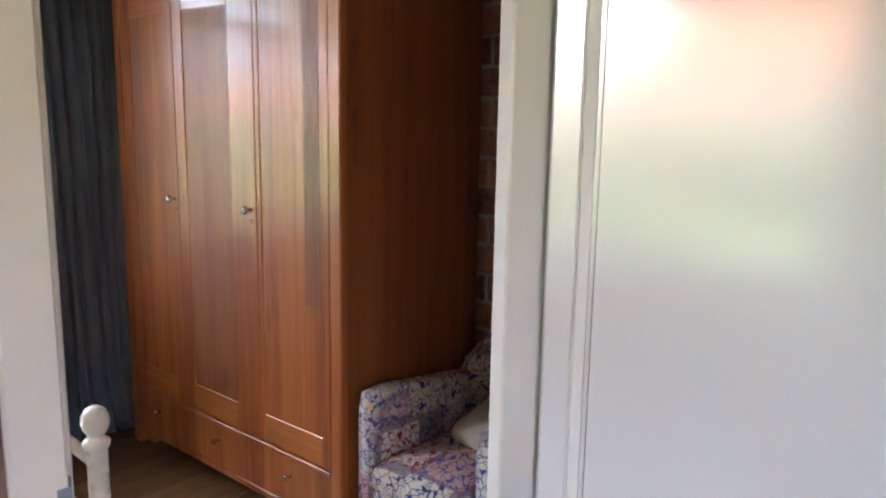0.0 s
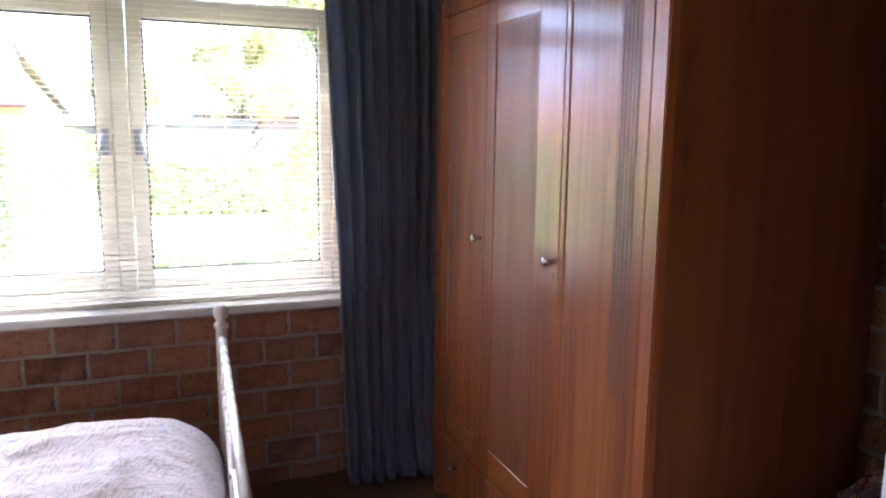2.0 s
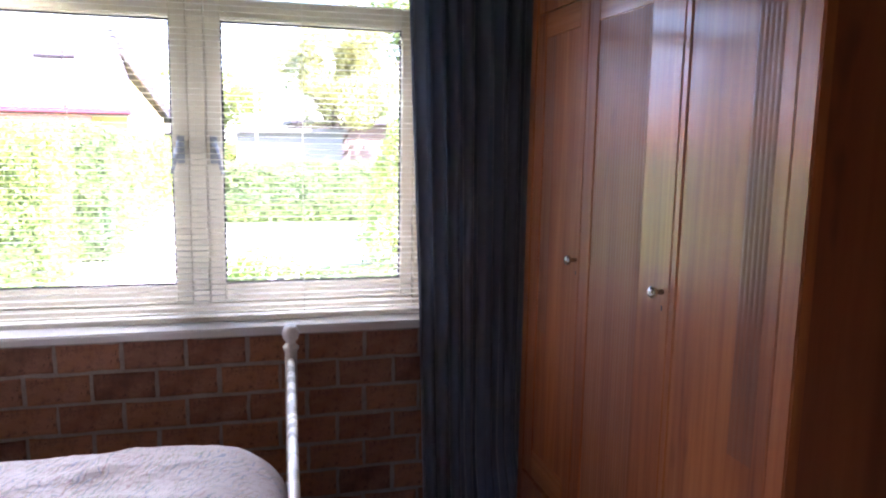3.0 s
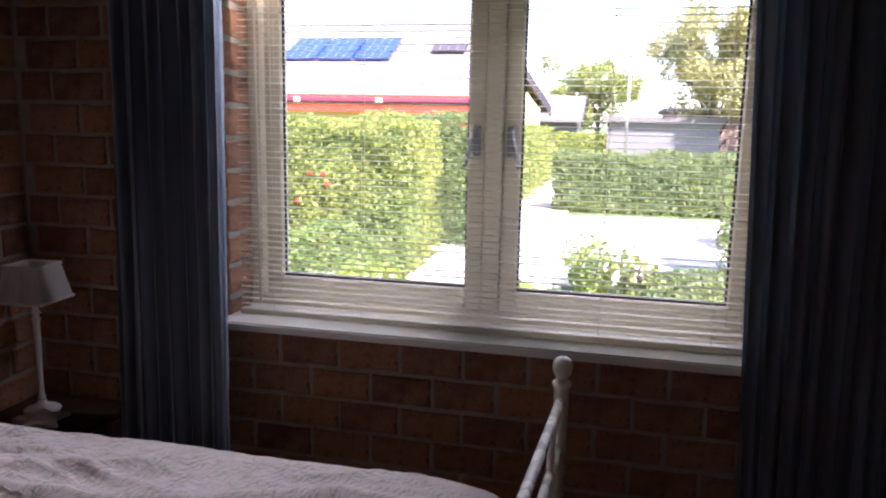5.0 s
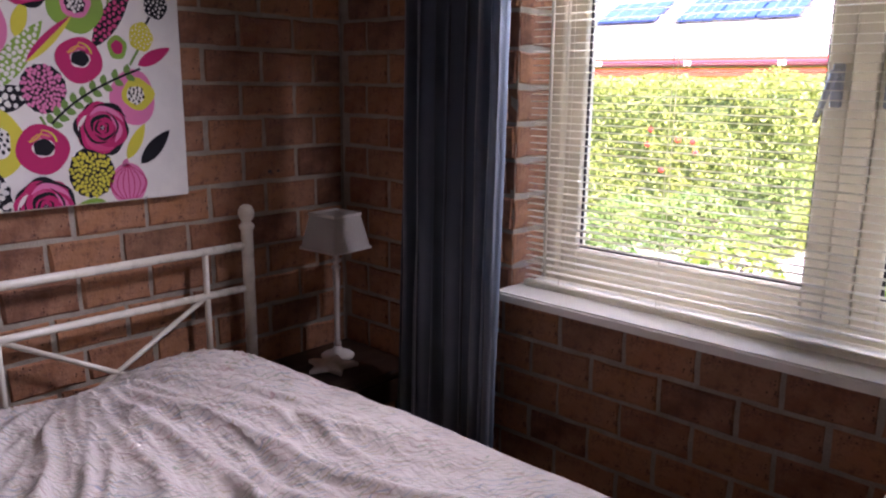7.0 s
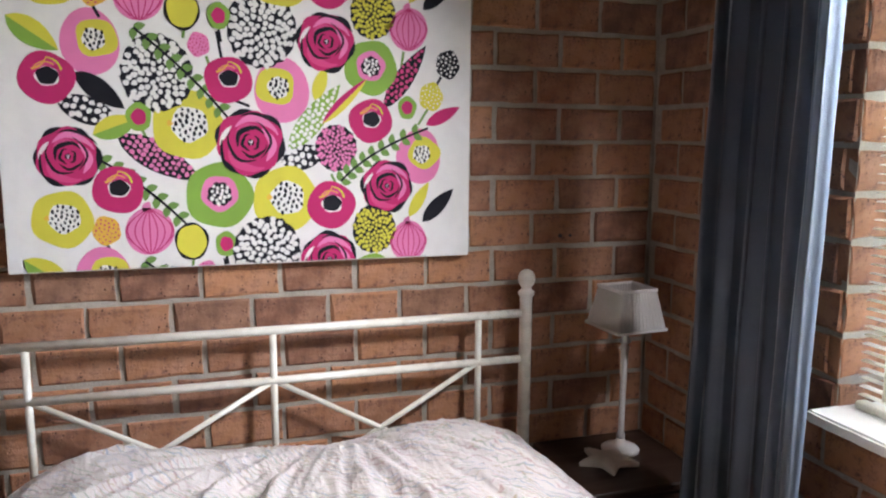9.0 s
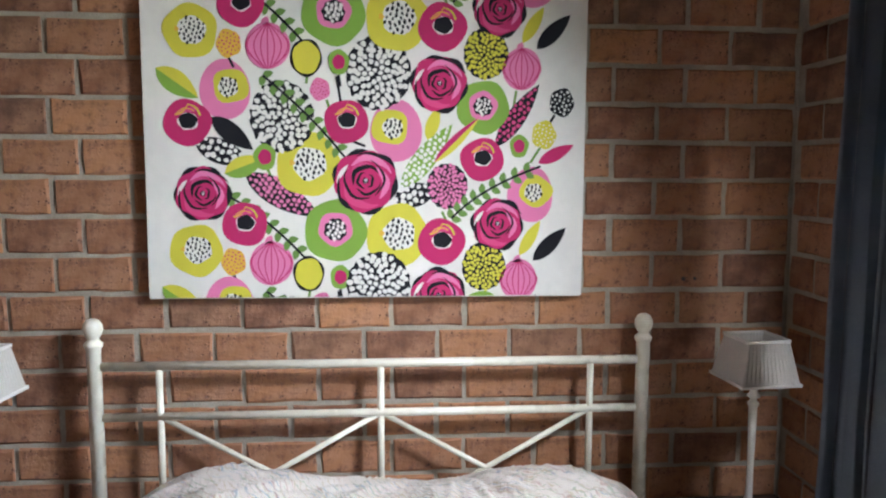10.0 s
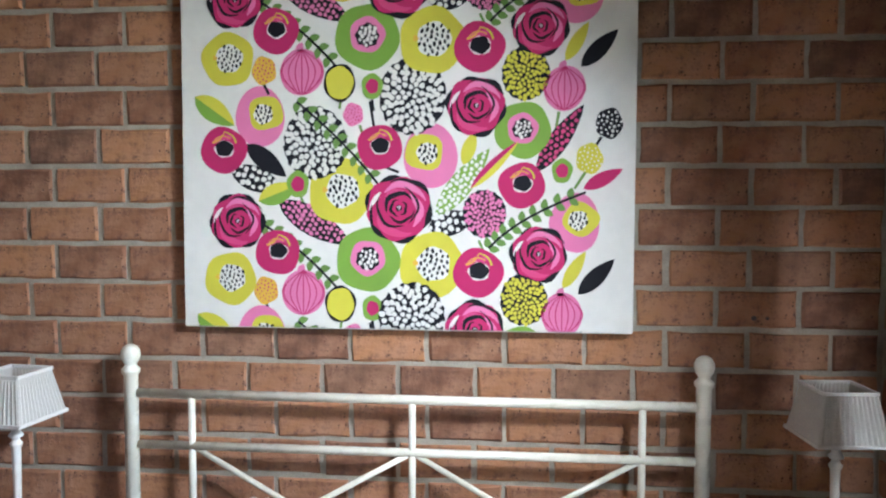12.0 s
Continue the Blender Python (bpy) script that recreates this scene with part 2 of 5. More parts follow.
def patchwork_shader():
    """Tapestry cloth in square patches of cream, blue, red and rose with scrolling figures."""
    m, n, l, b = shader("patchwork_tapestry")
    tc = n.new("ShaderNodeTexCoord")
    v = n.new("ShaderNodeTexVoronoi")
    v.distance = "CHEBYCHEV"
    v.inputs["Scale"].default_value, v.inputs["Randomness"].default_value = 5.5, 0.35
    l.new(tc.outputs["Object"], v.inputs["Vector"])
    sep = n.new("ShaderNodeSeparateColor")
    l.new(v.outputs["Color"], sep.inputs[0])
    ground = ramp(n, l, sep.outputs[0], [(0.0, (0.52, 0.44, 0.36)), (0.3, (0.60, 0.55, 0.47)), (0.55, (0.50, 0.30, 0.27)), (0.8, (0.56, 0.52, 0.48))])
    figure = ramp(n, l, sep.outputs[1], [(0.0, (0.035, 0.06, 0.22)), (0.35, (0.06, 0.09, 0.26)), (0.5, (0.30, 0.02, 0.035)), (0.75, (0.04, 0.05, 0.17)), (1.0, (0.28, 0.03, 0.05))])
    for e in (ground, figure):
        e.node.color_ramp.interpolation = "CONSTANT"
    scroll = n.new("ShaderNodeTexVoronoi")
    scroll.feature = "DISTANCE_TO_EDGE"
    scroll.inputs["Scale"].default_value = 27
    warp = n.new("ShaderNodeTexNoise")
    warp.inputs["Scale"].default_value = 14
    l.new(tc.outputs["Object"], warp.inputs[0])
    off = n.new("ShaderNodeVectorMath")
    off.operation = "SCALE"
    l.new(warp.outputs["Color"], off.inputs[0])
    off.inputs["Scale"].default_value = 0.12
    plus = n.new("ShaderNodeVectorMath")
    l.new(tc.outputs["Object"], plus.inputs[0])
    l.new(off.outputs[0], plus.inputs[1])
    l.new(plus.outputs[0], scroll.inputs["Vector"])
    lines = ramp(n, l, scroll.outputs["Distance"], [(0.035, (1, 1, 1)), (0.065, (0, 0, 0))])
    blobs = ramp(n, l, noise_tex(n, l, 30, 1), [(0.63, (0, 0, 0)), (0.65, (1, 1, 1))])
    c = mixed(n, l, mixed(n, l, 1.0, lines, blobs, "LIGHTEN"), ground, figure)
    c = mixed(n, l, ramp(n, l, noise_tex(n, l, 36, 1), [(0.66, (0, 0, 0)), (0.68, (0.8,) * 3)]), c, (0.55, 0.33, 0.10))
    seam = ramp(n, l, v.outputs["Distance"], [(0.47, (0, 0, 0)), (0.5, (0.7,) * 3)])
    c = mixed(n, l, seam, c, (0.12, 0.08, 0.12))
    l.new(c, b.inputs["Base Color"])
    b.inputs["Roughness"].default_value = 0.95
    b.inputs["Specular IOR Level"].default_value = 0.1
    bumped(n, l, b, noise_tex(n, l, 260, 2), 0.3, 0.003)
    return m


PATCHWORK = patchwork_shader()


def glass_shader():
    m, n, l, b = shader("window_glass")
    b.inputs["Base Color"].default_value = (0.96, 0.97, 0.97, 1)
    b.inputs["Roughness"].default_value = 0.0
    b.inputs["IOR"].default_value = 1.02
    b.inputs["Transmission Weight"].default_value = 1.0
    return m


GLASS = glass_shader()


def leaf_shader(name, a, b2, c2):
    m, n, l, b = shader(name)
    rnd = n.new("ShaderNodeNewGeometry").outputs["Random Per Island"]
    c = ramp(n, l, rnd, [(0.0, a), (0.5, b2), (1.0, c2)])
    c = mixed(n, l, ramp(n, l, noise_tex(n, l, 1.3, 3), [(0.4, (0, 0, 0)), (0.7, (0.5,) * 3)]), c, a)
    c = mixed(n, l, ramp(n, l, noise_tex(n, l, 2.6, 4), [(0.50, (0, 0, 0)), (0.66, (0.55,) * 3)]), c, (c2[0] * 1.05, c2[1] * 1.08, c2[2] * 0.9))
    c = mixed(n, l, ramp(n, l, noise_tex(n, l, 1.9, 3, coords="Generated"), [(0.48, (0, 0, 0)), (0.62, (0.45,) * 3)]), c, (b2[0] * 0.75, b2[1] * 1.0, b2[2] * 1.7))
    l.new(c, b.inputs["Base Color"])
    b.inputs["Roughness"].default_value = 0.55
    tr = n.new("ShaderNodeBsdfTranslucent")
    l.new(c, tr.inputs[0])
    mx = n.new("ShaderNodeMixShader")
    mx.inputs[0].default_value = 0.4
    l.new(b.outputs[0], mx.inputs[1])
    l.new(tr.outputs[0], mx.inputs[2])
    l.new(mx.outputs[0], n["Material Output"].inputs[0])
    return m


LEAF_HEDGE = leaf_shader("hedge_leaves", (0.12, 0.16, 0.03), (0.25, 0.30, 0.06), (0.40, 0.42, 0.11))
LEAF_DARK = leaf_shader("dark_hedge_leaves", (0.07, 0.11, 0.035), (0.15, 0.20, 0.06), (0.24, 0.29, 0.09))
LEAF_TREE = leaf_shader("tree_leaves", (0.13, 0.17, 0.035), (0.23, 0.27, 0.06), (0.34, 0.35, 0.11))
LEAF_PALE = leaf_shader("pale_tree_leaves", (0.20, 0.20, 0.06), (0.34, 0.32, 0.11), (0.46, 0.42, 0.18))
LEAF_BUSH = leaf_shader("bush_leaves", (0.08, 0.14, 0.03), (0.16, 0.245, 0.06), (0.28, 0.36, 0.10))
LEAF_LIME = leaf_shader("lime_shrub_leaves", (0.12, 0.20, 0.03), (0.20, 0.28, 0.04), (0.28, 0.33, 0.06))
PETAL_RED = plain("red_petals", (0.55, 0.03, 0.02), 0.6)
BARK = plain("bark", (0.12, 0.085, 0.06), 0.95, vary=0.4, scale=12, bump=0.8)
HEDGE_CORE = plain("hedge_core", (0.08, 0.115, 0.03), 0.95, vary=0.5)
GRASS = plain("grass", (0.10, 0.15, 0.04), 0.95, vary=0.5, scale=1.5, bump=0.8)
PAVING = plain("pale_paving", (0.50, 0.47, 0.43), 0.9, vary=0.12, scale=2.5, bump=0.2)
ROOF_TILE = plain("pale_roof_tile", (0.215, 0.19, 0.18), 0.8, vary=0.15, scale=1.2, bump=0.3)
ORANGE_TILE = plain("orange_roof_tile", (0.45, 0.15, 0.06), 0.8, vary=0.2, scale=1.5, bump=0.3)
RED_TRIM = plain("red_fascia_paint", (0.78, 0.05, 0.02), 0.5)
MAROON_TRIM = plain("maroon_gutter", (0.16, 0.03, 0.045), 0.5)
YELLOW_WALL = plain("yellow_render", (0.72, 0.60, 0.20), 0.9)
DARK_TRIM = plain("dark_verge_boards", (0.05, 0.04, 0.045), 0.6)
SOLAR = plain("solar_cells", (0.02, 0.05, 0.20), 0.15, vary=0.2, scale=2, coat=0.5)
GREY_WALL = plain("grey_cladding", (0.13, 0.12, 0.115), 0.8)
PALE_GREY = plain("pale_grey_cladding", (0.15, 0.145, 0.15), 0.8)
BROWN_WALL = plain("brown_brick_wall", (0.20, 0.13, 0.105), 0.9)


# ---- mesh helpers ----
def thing(name, label, category, at=(0, 0, 0), group="", kind=""):
    e = new(name)
    e.location = at
    return tagged(e, label, category, group, kind)


def part(name, bm, material, parent, label=""):
    me = bpy.data.meshes.new(name)
    bm.to_mesh(me)
    bm.free()
    mats = material if isinstance(material, (list, tuple)) else [material]
    for m in mats:
        me.materials.append(m)
    ob = new(name, me)
    ob.parent = parent
    if label:
        ob["label"] = label
    return ob


def solid(name, bm, material, label, category, kind="", group=""):
    ob = part(name, bm, material, None)
    return tagged(ob, label, category, group, kind)


def box(bm, x0, x1, y0, y1, z0, z1, bevel=0.0, seg=1):
    r = bmesh.ops.create_cube(bm, size=1)
    vs = r["verts"]
    for v in vs:
        v.co = Vector((x0 if v.co.x < 0 else x1, y0 if v.co.y < 0 else y1, z0 if v.co.z < 0 else z1))
    if bevel:
        es = list({e for v in vs for e in v.link_edges})
        bmesh.ops.bevel(bm, geom=es, offset=bevel, segments=seg, affect="EDGES", clamp_overlap=True)
    return vs


def boxed(*dims, bevel=0.0, seg=1):
    bm = bmesh.new()
    box(bm, *dims, bevel=bevel, seg=seg)
    return bm


def rod(bm, a, b, r, n=10, r2=None):
    a, b = Vector(a), Vector(b)
    d = b - a
    m = Matrix.Translation((a + b) / 2) @ d.to_track_quat("Z", "Y").to_matrix().to_4x4()
    res = bmesh.ops.create_cone(bm, cap_ends=True, segments=n, radius1=r, radius2=r if r2 is None else r2, depth=d.length, matrix=m)
    for f in {f for v in res["verts"] for f in v.link_faces}:
        f.smooth = len(f.verts) == 4
    return res


def rodded(a, b, r, n=10, r2=None):
    bm = bmesh.new()
    rod(bm, a, b, r, n, r2)
    return bm


def lathe(profile, n=20, at=(0, 0, 0)):
    """A turned shape from (radius, height) pairs."""
    bm = bmesh.new()
    rings = []
    for r, z in profile:
        rings.append([bm.verts.new((at[0] + r * math.cos(2 * math.pi * k / n), at[1] + r * math.sin(2 * math.pi * k / n), at[2] + z)) for k in range(n)])
    for r0, r1 in zip(rings, rings[1:]):
        for k in range(n):
            bm.faces.new((r0[k], r0[(k + 1) % n], r1[(k + 1) % n], r1[k])).smooth = True
    bm.faces.new(rings[0][::-1])
    bm.faces.new(rings[-1])
    return bm


# ---- structure: the bedroom ----
NORTH, EAST, SOUTH, CEIL = 3.46, 3.77, 0.875, 2.50
PITCH, COURSE, COURSE0 = 0.2295, 0.1172, 0.076
WIN = (0.857, 2.72, 0.80, 2.20)       # x0, x1, z0, z1 of the window's opening

floor_ob = thing("floor", "brown wooden boards laid in rows, slightly worn", "floor", kind="structure")
bm = boxed(-1.5, 4.02, -2.6, 0.70, -0.14, -0.012)
box(bm, -0.22, 4.02, 0.701, 3.76, -0.14, -0.012)
part("subfloor", bm, plain("screed", (0.1, 0.06, 0.03), 0.9), floor_ob)
bm = boxed(-1.5, 4.02, -2.6, 0.70, CEIL, CEIL + 0.12)
box(bm, -0.22, 4.02, 0.701, 3.76, CEIL, CEIL + 0.12)
tagged(solid("ceiling", bm, CEILING_WOOD, "brown stained wooden ceiling", "ceiling"), kind="structure")

wall_west = thing("wall_west", "bare red-brown brick wall with pale mortar joints", "wall", kind="structure")
part("mortar_bed", boxed(-0.22, -0.007, 0.701, NORTH + 0.3, 0, CEIL), MORTAR, wall_west)
wall_north = thing("wall_north", "bare red-brown brick wall below and beside the window", "wall", kind="structure")
bm = bmesh.new()
for x0, x1, z0, z1 in ((-0.007, WIN[0], 0, CEIL), (WIN[1], 4.0, 0, CEIL), (WIN[0], WIN[1], 0, WIN[2]), (WIN[0], WIN[1], WIN[3], CEIL)):
    box(bm, x0, x1, NORTH + 0.007, NORTH + 0.30, z0, z1)
part("mortar_bed", bm, MORTAR, wall_north)
wall_east = thing("wall_east", "bare dark brick wall behind the wardrobe and armchair", "wall", kind="structure")
part("mortar_bed", boxed(EAST + 0.007, EAST + 0.25, -2.6, NORTH + 0.3, 0, CEIL), MORTAR, wall_east)
wall_south = thing("wall_south", "thin partition wall with bare brick on the hall side", "wall", kind="structure")
bm = bmesh.new()
box(bm, 1.40, 1.685, 0.825, SOUTH - 0.006, 0, CEIL)
box(bm, -0.22, 1.40, 0.62, 0.70, 0, CEIL)
box(bm, 1.40, 1.46, 0.62, 0.824, 0, CEIL)
part("partition", bm, BROWN_WALL, wall_south)
solid("wall_south_return", boxed(2.50, EAST + 0.006, 0.56, 0.64, 0, CEIL), BROWN_WALL, "rough brown partition wall beside the door", "wall", kind="structure")

# ---- door frame and open door ----
door_frame = thing("door_frame", "white painted wooden door frame, slightly chipped", "door frame", kind="structure")
bm = boxed(1.685, 1.752, 0.815, 0.885, 0, 2.06, bevel=0.004)
box(bm, 1.752, 1.770, 0.845, 0.885, 0, 2.06, bevel=0.003)
part("jamb", bm, WHITE_TRIM, door_frame)
bm = boxed(1.7521, 1.7540, 0.8135, 0.8445, 0.88, 1.062, bevel=0.0006)
box(bm, 1.736, 1.7540, 0.8132, 0.8149, 0.90, 1.050, bevel=0.0006)
part("strike_plate", bm, STRIKE, door_frame, "blue-grey metal strike plate")
bm = boxed(2.345, 2.432, 0.583, 0.612, 0, 2.06, bevel=0.004)
box(bm, 2.433, 2.50, 0.600, 0.66, 0, 2.06, bevel=0.003)
part("jamb", bm, WHITE_TRIM, door_frame)
bm = bmesh.new()
d = Vector((2.42 - 1.72, 0.63 - 0.85, 0))
box(bm, -d.length / 2 - 0.05, d.length / 2 + 0.05, -0.035, 0.035, 2.06, CEIL - 0.002, bevel=0.003)
head = part("head", bm, WHITE_TRIM, door_frame)
head.matrix_basis = Matrix.Translation((2.07, 0.74, 0)) @ Matrix.Rotation(math.atan2(d.y, d.x), 4, "Z")

door = thing("door_1", "white glossy panelled door standing wide open", "door", kind="structure")
door.matrix_basis = Matrix.Translation((2.455, 0.580, 0)) @ Matrix.Rotation(math.atan2(-0.78, 0.62), 4, "Z")
W_, T_ = 0.80, 0.04
bm = bmesh.new()
for x0, x1, z0, z1 in ((0, 0.050, 0.01, 2.02), (W_ - 0.10, W_, 0.01, 2.02), (0.050, W_ - 0.10, 0.01, 0.22), (0.050, W_ - 0.10, 1.90, 2.02)):
    box(bm, x0, x1, 0, T_, z0, z1, bevel=0.003)
part("leaf_frame", bm, WHITE_GLOSS, door)
bm = bmesh.new()
for x0, x1, z0, z1 in ((0.050, 0.076, 0.22, 1.90), (W_ - 0.126, W_ - 0.10, 0.22, 1.90), (0.076, W_ - 0.126, 0.22, 0.246), (0.076, W_ - 0.126, 1.874, 1.90)):
    box(bm, x0, x1, 0.012, T_ - 0.012, z0, z1, bevel=0.005, seg=2)
part("moulding", bm, WHITE_TRIM, door)
part("panel", boxed(0.076, W_ - 0.126, 0.004, T_ - 0.004, 0.246, 1.874, bevel=0.008, seg=2), WHITE_GLOSS, door)
bm = rodded((W_ - 0.06, -0.001, 1.05), (W_ - 0.06, -0.05, 1.05), 0.009)
rod(bm, (W_ - 0.06, -0.045, 1.05), (W_ - 0.18, -0.045, 1.05), 0.009)
part("door_handle", bm, CHROME, door)

# ---- hall: plain walls that close it, with a window behind ----
hall = thing("wall_hall", "plain white plastered walls of the hall", "wall", kind="structure")
bm = bmesh.new()
for x0, x1, z0, z1 in ((-1.5, -1.1, 0, CEIL), (1.5, 4.0, 0, CEIL), (-1.1, 1.5, 0, 0.74), (-1.1, 1.5, 2.25, CEIL)):
    box(bm, x0, x1, -2.6, -2.4, z0, z1)
box(bm, -1.5, -1.38, -2.399, 0.70, 0, CEIL)
box(bm, -1.379, -0.221, 0.62, 0.70, 0, CEIL)
part("plaster", bm, WALL_PLASTER, hall)
# unseen overhang, put here to stop direct sun entering the hall
solid("hall_sun_blocker", boxed(-2.5, 4.2, -3.9, -2.601, 2.42, 2.56), CEILING_WOOD, "unseen brown slab added above the hall window to keep sun out", "roof", kind="structure")

# ---- window, sill and blind ----
def ring(bm, x0, x1, z0, z1, w, y0, y1, bevel=0.004, wb=None):
    wb = w if wb is None else wb
    box(bm, x0, x0 + w, y0, y1, z0, z1, bevel=bevel)
    box(bm, x1 - w, x1, y0, y1, z0, z1, bevel=bevel)
    box(bm, x0 + w, x1 - w, y0 + 0.001, y1 - 0.001, z0, z0 + wb, bevel=bevel)
    box(bm, x0 + w, x1 - w, y0 + 0.001, y1 - 0.001, z1 - w, z1, bevel=bevel)


window = thing("window_1", "cream painted window with two casements side by side", "window", kind="structure")
bm = bmesh.new()
ring(bm, WIN[0], WIN[1], 0.825, WIN[3], 0.045, 3.645, 3.735)
box(bm, 1.770, 1.832, 3.640, 3.735, 0.87, 2.085, bevel=0.004)
part("window_frame", bm, FRAME_PAINT, window)
GZ0, GZ1 = 0.950, 1.995
for x0, x1, g0, g1 in ((0.917, 1.768, 0.983, 1.707), (1.834, 2.673, 1.895, 2.622)):
    bm = bmesh.new()
    for a, b_, c, d_ in ((x0, g0, 0.872, 2.083), (g1, x1, 0.872, 2.083), (g0, g1, 0.872, GZ0), (g0, g1, GZ1, 2.083)):
        box(bm, a, b_, 3.655, 3.715, c, d_, bevel=0.005)
    cas = part("casement", bm, FRAME_PAINT, window)
    pane = part("pane", boxed(g0 - 0.004, g1 + 0.004, 3.683, 3.689, GZ0 - 0.004, GZ1 + 0.004), GLASS, cas, "clear window glass")
    pane.visible_shadow = False
    bm = bmesh.new()
    for a, b_, c, d_ in ((g0, g0 + 0.008, GZ0, GZ1), (g1 - 0.008, g1, GZ0, GZ1), (g0, g1, GZ0, GZ0 + 0.008), (g0, g1, GZ1 - 0.008, GZ1)):
        box(bm, a, b_, 3.676, 3.682, c, d_)
    part("glazing_gasket", bm, DARK_TRIM, cas)
for hx, lean in ((1.738, -0.035), (1.862, 0.035)):
    bm = boxed(hx - 0.014, hx + 0.014, 3.640, 3.656, 1.44, 1.55, bevel=0.004)
    rod(bm, (hx, 3.65, 1.525), (hx, 3.612, 1.525), 0.010)
    rod(bm, (hx, 3.615, 1.53), (hx + lean, 3.612, 1.40), 0.010, r2=0.007)
    part("window_handle", bm, GREY_METAL, window, "grey metal window handle")
bm = boxed(0.852, 2.80, 3.375, 3.645, 0.800, 0.832, bevel=0.006, seg=2)
solid("window_sill", bm, SILL_PAINT, "white painted window sill projecting over the bricks", "window sill", kind="structure")

blind = thing("venetian_blind", "white venetian blind, lowered with its slats open", "blind")
part("head_rail", boxed(0.875, 2.70, 3.496, 3.531, 2.160, 2.192, bevel=0.002), SLAT_WHITE, blind)
part("bottom_rail", boxed(0.882, 2.69, 3.497, 3.531, 0.8325, 0.852, bevel=0.003), SLAT_WHITE, blind)
bm = bmesh.new()
rows = []
for k in range(5):
    u = -0.0125 + 0.025 * k / 4
    rows.append([bm.verts.new((x, u * math.cos(0.02), u * math.sin(0.02) + 0.0022 * (1 - (u / 0.0125) ** 2))) for x in (0.884, 2.685)])
for a, b_ in zip(rows, rows[1:]):
    bm.faces.new((a[0], a[1], b_[1], b_[0]))
bmesh.ops.solidify(bm, geom=bm.faces[:], thickness=0.0006)
slat = part("slat", bm, SLAT_WHITE, blind)
slat.location = (0, 3.514, 0.868)
slat_mesh = slat.data
for k in range(1, 59):
    s = new("slat", slat_mesh)
    s.parent = blind
    s.location = (0, 3.514 + random.uniform(-0.0008, 0.0008), 0.868 + 0.0219 * k)
    s.rotation_euler = (random.uniform(-0.05, 0.05), random.uniform(-0.0006, 0.0006), 0)
for x in (1.02, 1.36, 2.20, 2.56):
    bm = bmesh.new()
    for y in (3.500, 3.528):
        rod(bm, (x, y, 0.85), (x, y, 2.16), 0.0009, 5)
    part("ladder_cord", bm, SLAT_WHITE, blind)
part("tilt_wand", rodded((0.965, 3.486, 2.16), (0.972, 3.488, 0.88), 0.005, 8), SLAT_WHITE, blind)
part("pull_cord", rodded((1.02, 3.488, 2.16), (1.022, 3.489, 1.50), 0.0018, 6), SLAT_WHITE, blind)


# ---- curtains ----
def curtain(name, x0, x1, y, z0, z1, folds, seed, label, flare=0.0, tuck=0.0, deep=0.040):
    rnd = random.Random(seed)
    nx, nz = folds * 14, 40
    phase = [rnd.uniform(-0.5, 0.5) for _ in range(folds + 2)]
    amp = [rnd.uniform(0.55, 1.25) for _ in range(folds + 2)]
    bm = bmesh.new()
    grid = []
    for j in range(nz + 1):
        w = j / nz
        z = z1 + (z0 - z1) * w
        row = []
        for i in range(nx + 1):
            u = i / nx
            f = u * folds
            k = int(min(f, folds - 1e-6))
            a = amp[k] * (1 - (f - k)) + amp[k + 1] * (f - k)
            p = phase[k] * (1 - (f - k)) + phase[k + 1] * (f - k)
            sway = 0.25 * math.sin(3.1 * w + 5 * u + seed)
            s = math.sin(2 * math.pi * (f + p * (0.35 + 0.65 * w)) + sway)
            s = (1 - 2 * abs(math.sin(math.pi * (f + p * (0.35 + 0.65 * w)) + 0.5 * sway)) ** 1.25) * 0.75 + 0.35 * s + 0.22 * math.sin(4 * math.pi * f + 3 * p + 2.0 * w + seed)
            depth = deep * a * (0.8 + 0.4 * w) * s
            x = x0 + (x1 - x0) * u + flare * u * u * max(0.0, (w - 0.86) / 0.14) ** 1.5 + tuck * w * (1 - u) + 0.010 * math.sin(2 * math.pi * f * 2 + p)
            row.append(bm.verts.new((x, y + depth - 0.5 * flare * u * u * max(0.0, (w - 0.86) / 0.14) ** 1.5 + 0.006 * noise.noise((u * 9, w * 6, seed)), z)))
        grid.append(row)
    for a, b_ in zip(grid, grid[1:]):
        for i in range(nx):
            bm.faces.new((a[i], a[i + 1], b_[i + 1], b_[i])).smooth = True
    bmesh.ops.solidify(bm, geom=bm.faces[:], thickness=0.0025)
    c = thing(name, label, "curtain")
    part("drape", bm, CURTAIN, c)
    return c


curtain("curtain", 2.570, 3.08, 3.31, 0.015, 2.32, 8, 3, "dark blue-grey floor-length curtain drawn aside by the wardrobe", tuck=0.085, flare=0.06)
curtain("curtain", 0.535, 0.955, 3.285, 0.015, 2.32, 7, 8, "dark blue-grey floor-length curtain drawn aside by the bedside table", tuck=-0.01, deep=0.050)
rail = thing("curtain_rail", "slim white curtain rail above the window", "curtain rail")
part("rail", boxed(0.40, 3.20, 3.285, 3.325, 2.322, 2.345, bevel=0.003), WHITE_TRIM, rail)
for x in (0.6, 1.8, 3.0):
    part("bracket", boxed(x - 0.012, x + 0.012, 3.325, NORTH, 2.325, 2.343), WHITE_TRIM, rail)


